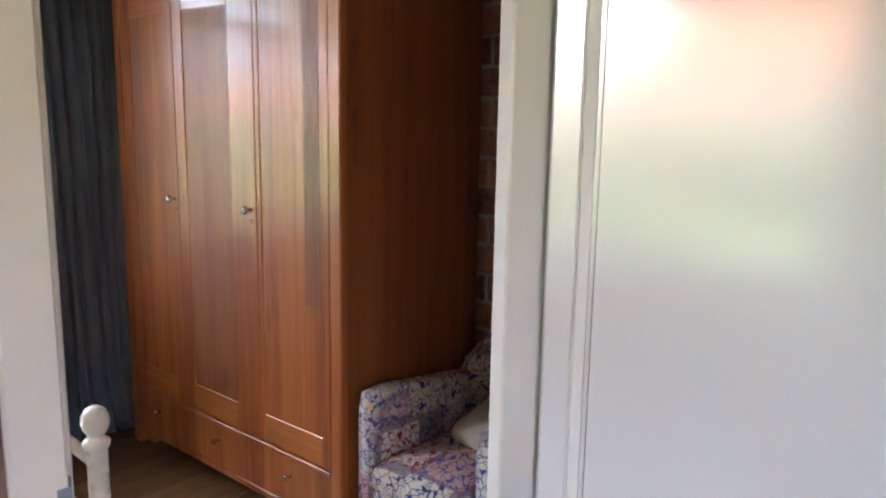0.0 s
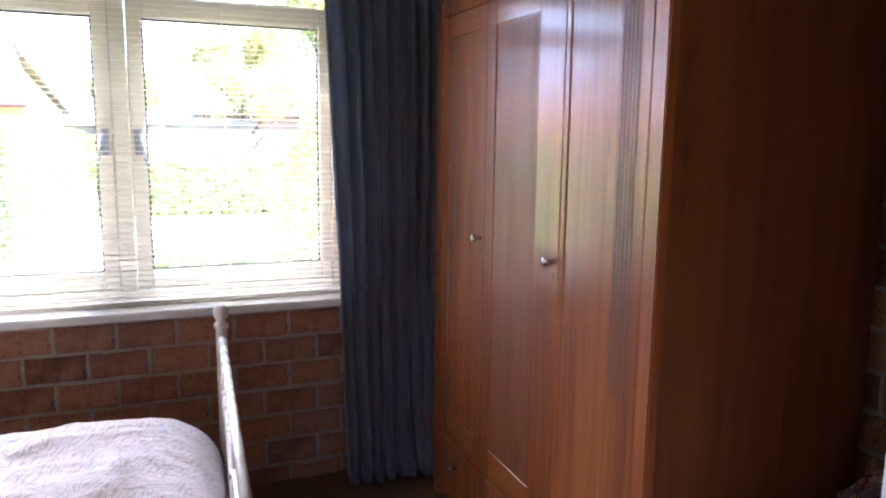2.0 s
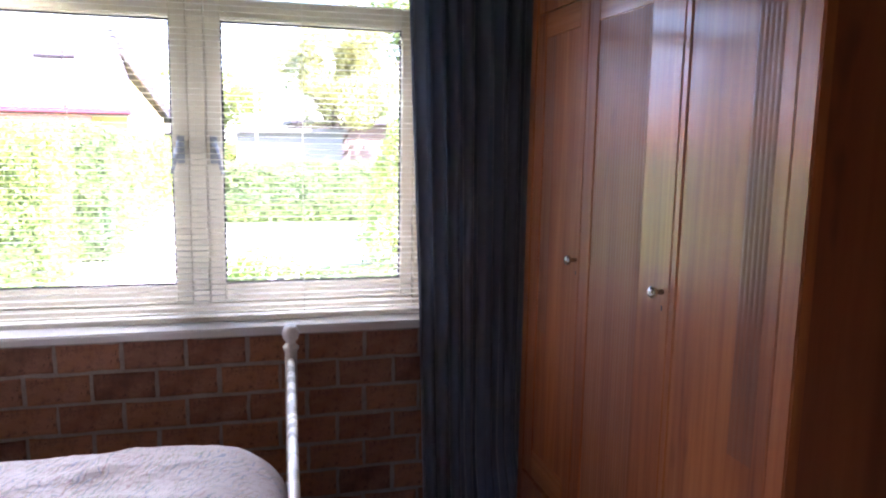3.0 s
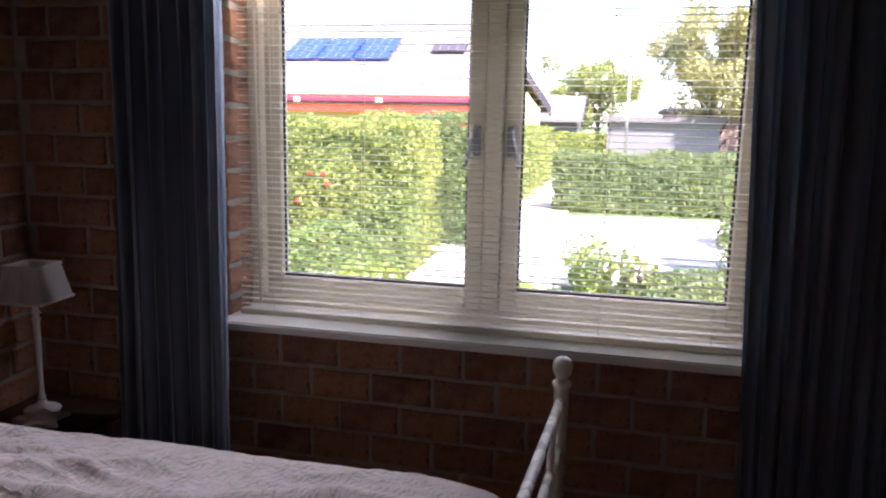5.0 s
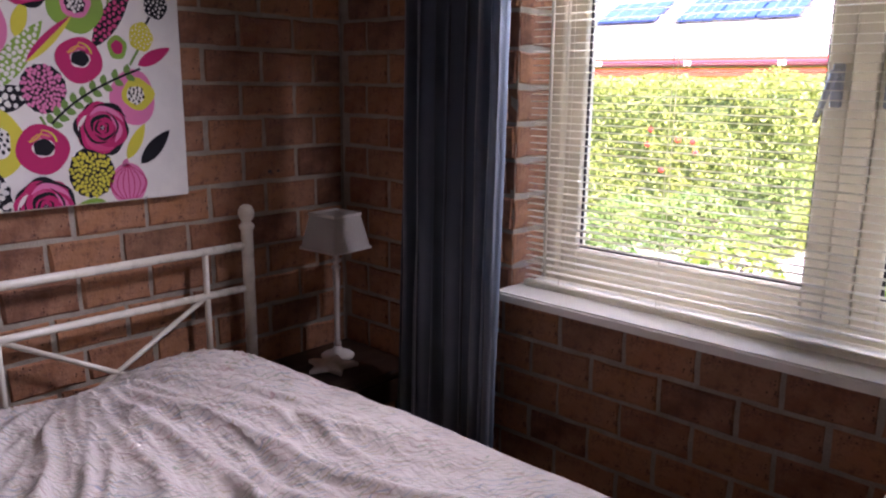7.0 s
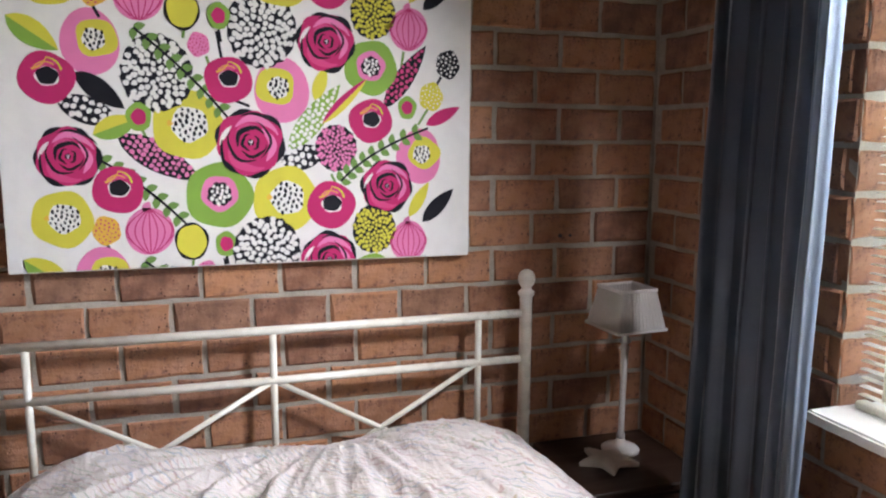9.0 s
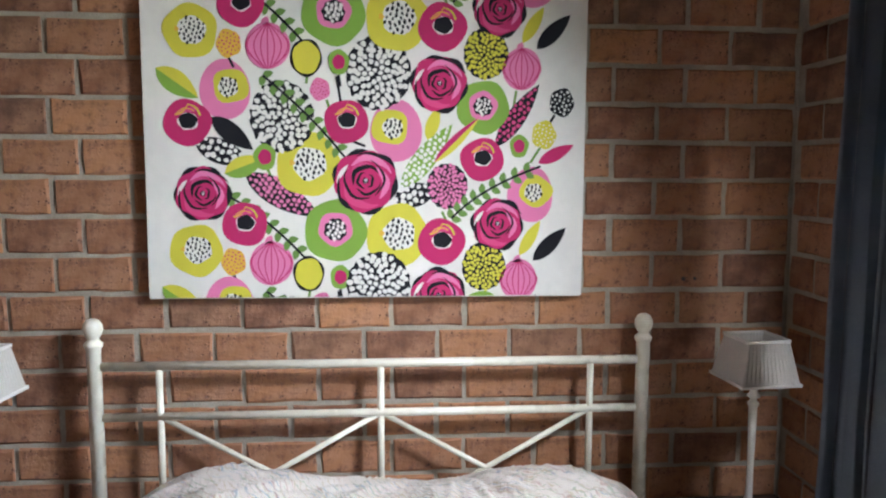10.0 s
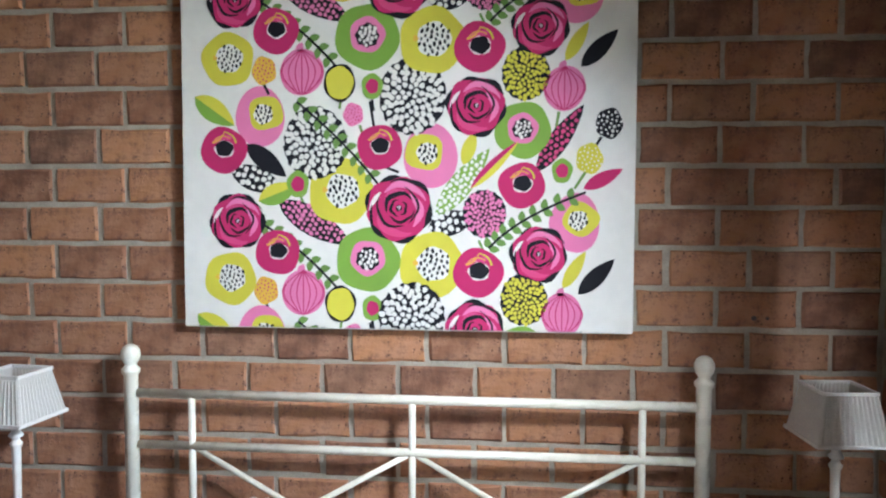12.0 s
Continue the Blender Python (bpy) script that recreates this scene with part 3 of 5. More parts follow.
# ---- wardrobe ----
def knob(bm, x, y, z, r, out):
    prof = [(r * 0.45, 0), (r * 0.38, out * 0.45), (r * 0.95, out * 0.62), (r, out * 0.78), (r * 0.75, out * 0.95), (r * 0.2, out)]
    k = lathe(prof, 16)
    k.transform(Matrix.Translation((x, y, z)) @ Matrix.Rotation(-math.pi / 2, 4, "Y"))
    me = bpy.data.meshes.new("knob_tmp")
    k.to_mesh(me)
    k.free()
    bm.from_mesh(me)
    bpy.data.meshes.remove(me)


def knobbed(*a):
    bm = bmesh.new()
    knob(bm, *a)
    return bm


FX, WY0, WY1 = 3.000, 1.705, 3.150
ward = thing("wardrobe", "glossy reddish-brown wooden wardrobe with three doors over drawers", "wardrobe")
part("side_panel", boxed(FX + 0.012, 3.73, WY0, WY0 + 0.025, 0.02, 2.05, bevel=0.002), CHERRY_SHADED, ward, "plain veneered side panel")
part("side_panel", boxed(FX + 0.012, 3.73, WY1 - 0.025, WY1, 0.02, 2.05, bevel=0.002), CHERRY_SHADED, ward)
part("back_panel", boxed(3.715, 3.728, WY0 + 0.026, WY1 - 0.026, 0.06, 2.04), CHERRY_SHADED, ward)
part("shelf_base", boxed(FX + 0.02, 3.714, WY0 + 0.026, WY1 - 0.026, 0.275, 0.292), CHERRY_SHADED, ward)
bm = boxed(FX - 0.006, 3.75, WY0 - 0.012, WY1 + 0.012, 2.052, 2.075, bevel=0.006, seg=2)
box(bm, FX - 0.028, 3.75, WY0 - 0.032, WY1 + 0.02, 2.075, 2.105, bevel=0.010, seg=3)
part("cornice", bm, CHERRY, ward)
part("top_rail", boxed(FX + 0.004, FX + 0.024, WY0 + 0.026, WY1 - 0.026, 1.992, 2.051, bevel=0.002), CHERRY, ward)
# corner posts and plinth rail with feet
for y0, y1 in ((WY0 - 0.002, WY0 + 0.055), (WY1 - 0.050, WY1 + 0.002)):
    part("corner_post", boxed(FX - 0.002, FX + 0.03, y0, y1, 0.0, 2.051, bevel=0.004, seg=2), CHERRY, ward)
part("plinth_rail", boxed(FX + 0.001, FX + 0.024, WY0 + 0.056, WY1 - 0.051, 0.062, 0.088, bevel=0.003), CHERRY, ward)
for y0, y1 in ((WY0 + 0.02, WY0 + 0.09), (WY1 - 0.12, WY1 - 0.05)):
    part("foot", boxed(3.64, 3.71, y0, y1, 0.0, 0.06, bevel=0.004), CHERRY, ward)
    part("foot", boxed(FX + 0.031, FX + 0.075, y0 + 0.012, y1, 0.0, 0.062, bevel=0.004), CHERRY, ward)
edges = (WY1 - 0.052, 2.682, 2.156, WY0 + 0.057)
panels = ((3.02, 2.745), (2.612, 2.308), (2.130, 1.806))


def reeded(bm, y0, y1, z0, z1, x, pitch=0.0155):
    """A board of vertical beads side by side."""
    n = max(2, round((y1 - y0) / pitch)) * 6
    prev = None
    for q in range(n + 1):
        px = x - 0.0008 * abs(math.sin(math.pi * q / 6))
        y = y0 + (y1 - y0) * q / n
        pair = (bm.verts.new((px, y, z0)), bm.verts.new((px, y, z1)))
        if prev:
            bm.faces.new((prev[0], pair[0], pair[1], prev[1])).smooth = q % 6 not in (0,)
        prev = pair


for k in range(3):
    ya, yb = edges[k] - 0.0012, edges[k + 1] + 0.0012
    pa, pb = panels[k]
    bm = bmesh.new()
    z0, z1 = 0.296, 1.988
    t0, t1 = 0.405, 1.905
    for y0, y1, a, b_ in ((pa, ya, z0, z1), (yb, pb, z0, z1)):
        box(bm, FX, FX + 0.022, y0, y1, a, b_, bevel=0.0025)
    leaf = part("door", bm, CHERRY, ward)
    for a, b_ in ((z0, t0), (t1, z1)):
        part("rail", boxed(FX + 0.0005, FX + 0.0215, pb + 0.0005, pa - 0.0005, a, b_, bevel=0.0025), CHERRY_RAIL, leaf, "cross-grained rail")
    bm = boxed(FX + 0.0042, FX + 0.018, pb - 0.003, pa + 0.003, t0 - 0.003, t1 + 0.003)
    part("panel", bm, CHERRY, leaf)
    bm = bmesh.new()
    if k == 1:
        reeded(bm, pb + 0.004, pa - 0.004, t0 + 0.003, t1 - 0.003, FX + 0.0040)
    else:
        reeded(bm, *((pb + 0.004, pb + 0.086) if k else (pa - 0.086, pa - 0.004)), 0.868, t1 - 0.003, FX + 0.0040)
    part("reeding", bm, CHERRY_DARK, leaf, "dark vertically grooved inlay")
    if k < 2:
        part("knob", knobbed(FX, (2.690, 2.186)[k] - (0.0 if k else -0.012), 1.175, 0.0165, 0.040), CHROME, leaf, "round nickel knob")
        part("keyhole", boxed(FX - 0.0015, FX + 0.001, (2.702, 2.186)[k] - 0.003, (2.702, 2.186)[k] + 0.003, 1.125, 1.140, bevel=0.001), DARK_TRIM, leaf)
    dr = part("drawer", boxed(FX, FX + 0.022, yb, ya, 0.092, 0.274, bevel=0.0035, seg=2), CHERRY, ward)
    part("drawer_box", boxed(FX + 0.0225, 3.60, yb + 0.03, ya - 0.03, 0.10, 0.25), CHERRY_SHADED, dr)
    part("knob", knobbed(FX, (2.905, 2.450, 1.985)[k], 0.205, 0.0125, 0.030), CHROME, dr, "small round nickel knob")
part("drawer_lip", boxed(FX - 0.008, FX + 0.02, WY0 + 0.058, WY1 - 0.053, 0.2765, 0.2925, bevel=0.003), CHERRY, ward)


# ---- bed ----
def post(x, y, top):
    """A round bed post with a turned collar and a fluted ball."""
    n = top - 0.062
    prof = [(0.0205, 0.0), (0.0205, n - 0.030), (0.026, n - 0.022), (0.027, n - 0.012), (0.0205, n - 0.006), (0.016, n), (0.017, n + 0.004),
            (0.024, n + 0.014), (0.028, n + 0.028), (0.027, n + 0.042), (0.020, n + 0.055), (0.010, n + 0.061), (0.002, n + 0.062)]
    return lathe(prof, 20, (x, y, 0))


bed = thing("bed", "cream enamelled metal double bed with crossed-bar ends", "bed")


def bed_end(x0, y0, x1, y1, top, rail1, rail2, low):
    """One end of the bed: two posts, three rails, three uprights and two crosses."""
    a, b_ = Vector((x0, y0, 0)), Vector((x1, y1, 0))

    def at(u, z):
        return a.lerp(b_, u) + Vector((0, 0, z))
    for p in (a, b_):
        part("post", post(p.x, p.y, top), CREAM_METAL, bed)
    for z, r in ((rail1, 0.0135), (rail2, 0.0125), (low, 0.0125)):
        part("rail", rodded(at(0.012, z), at(0.988, z), r, 14), CREAM_METAL, bed)
    us = (0.112, 0.508, 0.900)
    for u in us:
        part("upright", rodded(at(u, rail1), at(u, low), 0.0105, 12), CREAM_METAL, bed)
    for u0, u1 in ((us[0], us[1]), (us[1], us[2])):
        for p, q in (((u0, rail2), (u1, low)), ((u1, rail2), (u0, low))):
            part("cross_bar", rodded(at(*p), at(*q), 0.0085, 10), CREAM_METAL, bed)


bed_end(0.070, 1.300, 0.070, 2.960, 1.070, 0.925, 0.770, 0.400)
bed_end(2.030, 1.365, 2.117, 3.022, 0.925, 0.800, 0.655, 0.330)
for y0, y1 in ((1.34, 1.40), (2.955, 2.985)):
    part("side_rail", rodded((0.095, y0, 0.33), (2.07, y1, 0.33), 0.016, 12), CREAM_METAL, bed)
for k in range(12):
    x = 0.2 + k * 0.16
    part("slat", boxed(x, x + 0.07, 1.37, 2.97, 0.334, 0.350), LAMP_WHITE, bed)
solid("mattress", boxed(0.11, 1.975, 1.37, 2.94, 0.351, 0.51, bevel=0.05, seg=3), MATTRESS, "white mattress under the duvet on the bed", "mattress")


def ridge(p, sharp=2.2):
    """Sharp creases: high along the zero lines of a noise."""
    return (1 - min(1.0, abs(noise.noise(p)) * sharp)) ** 2


def duvet_height(x, y):
    """Top of the duvet over mattress and pillows."""
    u = (y - 1.33) / 1.67
    near = 1 / (1 + math.exp((x - 0.70) / 0.14))
    z = 0.572 + near * (0.060 + 0.014 * math.cos((y - 2.60) * 7.0))
    z += 0.010 * math.sin(2.6 * x + 1.0) + 0.020 * noise.noise((x * 1.7, y * 1.9, 0.3)) + 0.022 * math.exp(-((x - 1.62) ** 2 + (y - 2.60) ** 2) / 0.10)
    # long creases that fan out from the pillow, and short ones across them
    ang = math.atan2(y - 2.35, x - 0.10)
    rad = math.hypot(x - 0.10, y - 2.35)
    warp = 0.35 * noise.noise((x * 2.1, y * 2.1, 5.0))
    calm = min(1.0, max(0.0, min(u, 1 - u) * 1.67 / 0.30)) * min(1.0, max(0.15, (2.02 - x) / 0.25))
    z += 0.036 * calm * ridge((ang * 4.6 + warp, rad * 0.9, 4.0)) * min(1, rad * 1.4)
    z += 0.016 * calm * ridge((ang * 9.0 + warp * 2, rad * 2.0, 8.0), 2.6) * min(1, rad * 1.2)
    z += 0.011 * calm * ridge((ang * 13.0 + warp * 3, rad * 3.6, 12.0), 2.8) * math.exp(-((rad - 0.65) / 0.45) ** 2)
    z += 0.008 * calm * ridge((x * 3.0 + y * 1.5, y * 4.2 - x * 1.3, 9.0), 2.4)
    z += 0.006 * noise.noise((x * 7, y * 12, 2.0)) + 0.003 * noise.noise((x * 21, y * 27, 7.0))
    z -= 0.030 * min(1.0, max(0.0, (x - 1.88) / 0.16)) * min(1.0, max(0.0, (y - 2.40) / 0.40))
    edge = min(u, 1 - u) * 1.67
    z -= (0.055 + 0.125 * near) * math.exp(-edge / (0.05 + 0.10 * near))
    z -= 0.085 * math.exp(-(2.02 - x) / 0.045) + 0.04 * math.exp(-((2.02 - x) ** 2 + (3.0 - y) ** 2) / 0.02) + 0.07 * math.exp(-(x - 0.13) / 0.06)
    return z


bm = bmesh.new()
nx, ny = 210, 190
grid = []
for i in range(nx + 1):
    x = 0.135 + 1.885 * i / nx
    row = []
    for j in range(ny + 1):
        y = 1.315 + 1.70 * j / ny
        row.append(bm.verts.new((x, y, duvet_height(x, min(max(y, 1.33), 3.0)))))
    # hang over both sides
    for side, y in ((0, 1.315), (1, 3.015)):
        hang = []
        for q in range(1, 9):
            w = q / 8
            out = 0.018 * math.sin(w * 2.4) + 0.014 * noise.noise((x * 5, w * 2, side * 9.0)) * w
            hang.append(bm.verts.new((x, y + (out if side else -out), duvet_height(x, 1.33 if not side else 3.0) - w * (0.20 + 0.02 * noise.noise((x * 3, 1.0, side))))))
        row = (hang[::-1] + row) if side == 0 else (row + hang)
    grid.append(row)
# the foot end falls behind the footboard
for q in range(1, 8):
    w = q / 7
    grid.append([bm.verts.new((v.co.x + 0.020 * math.sin(w * 2.2) + 0.006 * noise.noise((v.co.y * 5, w * 2, 3.0)), v.co.y, max(0.37, v.co.z - 0.20 * w))) for v in grid[nx]])
for a, b_ in zip(grid, grid[1:]):
    for k in range(len(a) - 1):
        bm.faces.new((a[k], b_[k], b_[k + 1], a[k + 1])).smooth = True
# the foot end follows the slanting footboard
for v in bm.verts:
    v.co.x += 0.068 * max(0.0, min(1.0, (v.co.y - 1.36) / 1.65)) * max(0.0, (v.co.x - 0.135) / 1.9) ** 2
bmesh.ops.solidify(bm, geom=bm.faces[:], thickness=0.012)
solid("duvet", bm, DUVET, "off-white cotton duvet with faint coloured lines, rumpled over the bed", "duvet")


# ---- bedside tables, lamps and star ----
def bedside_table(x0, x1, y0, y1, h, label):
    t = thing("bedside_table", label, "table", group="bedside tables")
    part("tabletop", boxed(x0, x1, y0, y1, h - 0.025, h, bevel=0.004), DARK_WOOD, t)
    part("apron", boxed(x0 + 0.02, x1 - 0.02, y0 + 0.02, y1 - 0.02, h - 0.13, h - 0.026), DARK_WOOD, t)
    part("drawer_front", boxed(x1 - 0.0195, x1 - 0.008, y0 + 0.04, y1 - 0.04, h - 0.12, h - 0.036, bevel=0.002), DARK_WOOD, t)
    for x in (x0 + 0.02, x1 - 0.06):
        for y in (y0 + 0.02, y1 - 0.06):
            part("leg", boxed(x, x + 0.038, y, y + 0.038, 0, h - 0.131, bevel=0.003), DARK_WOOD, t)
    return t


TABLE_H = 0.452
bedside_table(0.03, 0.44, 3.015, 3.44, TABLE_H, "dark wooden bedside table in the corner below the curtain")
bedside_table(0.03, 0.44, 0.885, 1.245, TABLE_H, "dark wooden bedside table beside the bed near the partition")


def table_lamp(x, y, turn, label):
    lamp = thing("table_lamp", label, "table lamp", group="bedside lamps")
    lamp.matrix_basis = Matrix.Translation((x, y, TABLE_H)) @ Matrix.Rotation(turn, 4, "Z")
    part("base", lathe([(0.062, 0.0), (0.064, 0.008), (0.058, 0.014), (0.030, 0.022), (0.018, 0.034), (0.014, 0.045)], 24), LAMP_WHITE, lamp)
    part("stem", lathe([(0.013, 0.046), (0.015, 0.055), (0.0105, 0.066), (0.0095, 0.16), (0.0115, 0.28), (0.0125, 0.345), (0.016, 0.352), (0.017, 0.358),
                        (0.011, 0.366), (0.010, 0.372), (0.019, 0.378), (0.019, 0.383), (0.012, 0.390), (0.011, 0.458)], 18), LAMP_WHITE, lamp)
    # pleated square shade, open above and below
    bm = bmesh.new()
    lower, upper = [], []
    per = 13
    for side in range(4):
        c, s = math.cos(side * math.pi / 2), math.sin(side * math.pi / 2)
        for k in range(per * 2):
            u = -1 + 2 * k / (per * 2)
            wob = 0.0030 if k % 2 else -0.0015
            for half, z, ring_ in ((0.092, 0.432, lower), (0.066, 0.563, upper)):
                px, py = half + wob, half * u
                ring_.append(bm.verts.new((px * c - py * s, px * s + py * c, z)))
    n = len(lower)
    for k in range(n):
        bm.faces.new((lower[k], lower[(k + 1) % n], upper[(k + 1) % n], upper[k]))
    bmesh.ops.solidify(bm, geom=bm.faces[:], thickness=0.0012)
    shade = part("shade", bm, SHADE_FABRIC, lamp, "cream pleated fabric shade")
    for half, z in ((0.0945, 0.432), (0.0685, 0.559)):
        bm = bmesh.new()
        for sgn in (-1, 1):
            box(bm, sgn * half - 0.002, sgn * half + 0.002, -half, half, z - 0.003, z + 0.007, bevel=0.001)
            box(bm, -half, half, sgn * half - 0.002, sgn * half + 0.002, z - 0.003, z + 0.007, bevel=0.001)
        part("binding", bm, SHADE_FABRIC, shade)
    bm = bmesh.new()
    for sgn in (-1, 1):
        rod(bm, (0, 0, 0.448), (sgn * 0.090, 0, 0.438), 0.0016, 6)
        rod(bm, (0, 0, 0.448), (0, sgn * 0.090, 0.438), 0.0016, 6)
    part("shade_carrier", bm, GREY_METAL, lamp)
    part("bulb", lathe([(0.012, 0.459), (0.013, 0.475), (0.022, 0.498), (0.025, 0.518), (0.020, 0.536), (0.005, 0.545)], 16), WHITE_CLOTH, lamp, "unlit white bulb")
    return lamp


table_lamp(0.175, 3.272, radians(4), "white turned table lamp with square pleated shade, unlit in the corner")
table_lamp(0.215, 1.035, radians(-6), "white turned table lamp with square pleated shade, unlit beside the bed")

bm = bmesh.new()
topc, botc = bm.verts.new((0, 0, 0.034)), bm.verts.new((0, 0, 0.0))
outer_t, outer_b = [], []
for k in range(10):
    r = 0.104 if k % 2 == 0 else 0.050
    a = math.pi * k / 5 + 0.35
    outer_t.append(bm.verts.new((r * math.cos(a), r * math.sin(a), 0.020)))
    outer_b.append(bm.verts.new((r * math.cos(a), r * math.sin(a), 0.002)))
for k in range(10):
    j = (k + 1) % 10
    bm.faces.new((topc, outer_t[k], outer_t[j]))
    bm.faces.new((outer_t[k], outer_b[k], outer_b[j], outer_t[j]))
    bm.faces.new((botc, outer_b[j], outer_b[k]))
bmesh.ops.bevel(bm, geom=[e for e in bm.edges if e.verts[0].co.z > 0.01 or e.verts[1].co.z > 0.01], offset=0.004, segments=2, affect="EDGES")
star = solid("star_ornament", bm, LAMP_WHITE, "white wooden five-pointed star lying on the bedside table", "ornament")
star.matrix_basis = pose(0.250, 3.180, TABLE_H, 0, 0, 34)

# ---- canvas with printed flowers ----
PAINT_MATS = [plain("print_" + k, c, 0.75, vary=0.10, scale=16, bump=0.04, spec=0.2) for k, c in (
    ("white", (0.76, 0.735, 0.68)), ("black", (0.012, 0.012, 0.016)), ("magenta", (0.50, 0.028, 0.13)), ("pink", (0.72, 0.20, 0.38)), ("yellow", (0.62, 0.56, 0.06)),
    ("green", (0.22, 0.38, 0.06)), ("darkgreen", (0.16, 0.28, 0.07)), ("ochre", (0.70, 0.42, 0.06)), ("rose", (0.62, 0.07, 0.20)))]
WHT, BLK, MAG, PNK, YEL, GRN, DGR, OCH, ROS = range(9)
PW, PH, REPEAT = 1.316, 1.0, 0.641
PY0, PZ0, PX = 1.453, 1.120, 0.035
canvas = thing("canvas_picture", "large white canvas print of pink, yellow and black flowers", "picture")
part("canvas", boxed(0.002, PX, PY0, PY0 + PW, PZ0, PZ0 + PH, bevel=0.003, seg=2), PAINT_MATS[0], canvas, "white stretched canvas")
art = bmesh.new()
art_level = [0]
art_rnd = random.Random(77)


def clipped(pts, axis, lim, keep_less):
    out = []
    for k, p in enumerate(pts):
        q = pts[(k + 1) % len(pts)]
        ip, iq = (p[axis] <= lim) == keep_less, (q[axis] <= lim) == keep_less
        if ip:
            out.append(p)
        if ip != iq:
            t = (lim - p[axis]) / (q[axis] - p[axis])
            out.append((p[0] + (q[0] - p[0]) * t, p[1] + (q[1] - p[1]) * t))
    return out


def poly(pts, mat, sub=0):
    for axis, lim, less in ((1, 0.004, False), (1, PH - 0.004, True), (0, 0.004, False), (0, PW - 0.004, True)):
        pts = clipped(pts, axis, lim, less)
        if len(pts) < 3:
            return
    x = PX + 0.0004 + (art_level[0] + sub) * 3.0e-5
    c = art.verts.new((x, PY0 + sum(p[0] for p in pts) / len(pts), PZ0 + sum(p[1] for p in pts) / len(pts)))
    ring_ = [art.verts.new((x, PY0 + p[0], PZ0 + p[1])) for p in pts]
    for k in range(len(ring_)):
        try:
            f = art.faces.new((c, ring_[k], ring_[(k + 1) % len(ring_)]))
            f.material_index = mat
        except ValueError:
            pass


def blob(u, v, r, mat, sub=0, wob=0.06, n=26, sx=1.0, sy=1.0, lobes=5, turn=0.0):
    ph = art_rnd.uniform(0, 6.28)
    pts = []
    for k in range(n):
        a = 2 * math.pi * k / n
        q = r * (1 + wob * math.sin(lobes * a + ph) + wob * 0.5 * math.sin(3 * a + 2 * ph))
        x, y = q * sx * math.cos(a), q * sy * math.sin(a)
        pts.append((u + x * math.cos(turn) - y * math.sin(turn), v + x * math.sin(turn) + y * math.cos(turn)))
    poly(pts, mat, sub)


def dots(u, v, r, mat, sub, count, size, long=1.6, turn=None):
    for k in range(count):
        q, a = r * math.sqrt((k + 0.5) / count), k * 2.39996
        blob(u + q * math.cos(a), v + q * math.sin(a), size * art_rnd.uniform(0.75, 1.2), mat, sub, 0.05, 8, long, 1.0, 3, (math.pi / 2 + art_rnd.uniform(-0.5, 0.5)) if turn is None else turn)


def band(left, right, mat, sub=0):
    for k in range(len(left) - 1):
        poly([left[k], left[k + 1], right[k + 1], right[k]], mat, sub)


def stroke(p, q, w0, w1, mat, sub=0, bow=0.0):
    a, b2 = Vector(p), Vector(q)
    d = (b2 - a)
    nrm = Vector((-d.y, d.x)).normalized()
    left, right = [], []
    for k in range(10):
        t = k / 9
        c = a + d * t + nrm * bow * math.sin(math.pi * t)
        w = (w0 + (w1 - w0) * t) / 2
        left.append(tuple(c + nrm * w))
        right.append(tuple(c - nrm * w))
    band(left, right, mat, sub)


def leaf_shape(p, q, w, mat, sub=0, skew=0.0, side=0):
    a, b2 = Vector(p), Vector(q)
    d = b2 - a
    nrm = Vector((-d.y, d.x)).normalized()
    top, bot = [], []
    for k in range(11):
        t = k / 10
        s = w * math.sin(math.pi * t ** 0.85) ** 0.8
        c = a + d * t
        top.append(tuple(c + nrm * (s if side >= 0 else 0.0)))
        bot.append(tuple(c - nrm * (s if side <= 0 else 0.0)))
    poly(top + bot[::-1], mat, sub)


def dahlia(u, v, r, petal, ground):
    blob(u, v, r, ground, 0, 0.03, 40, 0.95, 1.06, 16)
    count = 92
    for k in range(count):
        q, a = math.sqrt((k + 0.6) / count) * 0.95, k * 2.39996 + art_rnd.uniform(-0.1, 0.1)
        blob(u + r * q * 0.95 * math.cos(a), v + r * q * 1.06 * math.sin(a), r * (0.071 + 0.020 * q) * art_rnd.uniform(0.9, 1.1), petal, 1, 0.10, 9, 1.06, 0.92, 3, a)


def bloom_yellow(u, v, r):
    blob(u, v, r, YEL, 0, 0.035, 30)
    blob(u + r * 0.05, v + r * 0.03, r * 0.52, WHT, 1, 0.05, 20)
    dots(u + r * 0.05, v + r * 0.03, r * 0.50, BLK, 2, 30, r * 0.046)
    blob(u - r * 0.50, v + r * 0.06, r * 0.09, OCH, 2, 0.2, 8)


def bloom_pink(u, v, r, side):
    blob(u, v, r, PNK, 0, 0.03, 30, 0.92, 1.1, 3)
    blob(u + side * r * 0.22, v + r * 0.14, r * 0.66, YEL, 1, 0.06, 22, 1.0, 0.95, 4)
    blob(u + side * r * 0.12, v + r * 0.10, r * 0.36, WHT, 2, 0.05, 16)
    dots(u + side * r * 0.12, v + r * 0.10, r * 0.36, BLK, 3, 17, r * 0.048)


def bloom_ring(u, v, r):
    blob(u, v, r, GRN, 0, 0.03, 30)
    blob(u, v + r * 0.06, r * 0.55, PNK, 1, 0.04, 24)
    blob(u, v + r * 0.04, r * 0.36, BLK, 2, 0.08, 24, lobes=8)
    dots(u, v + r * 0.04, r * 0.31, WHT, 3, 17, r * 0.055, 1.2)


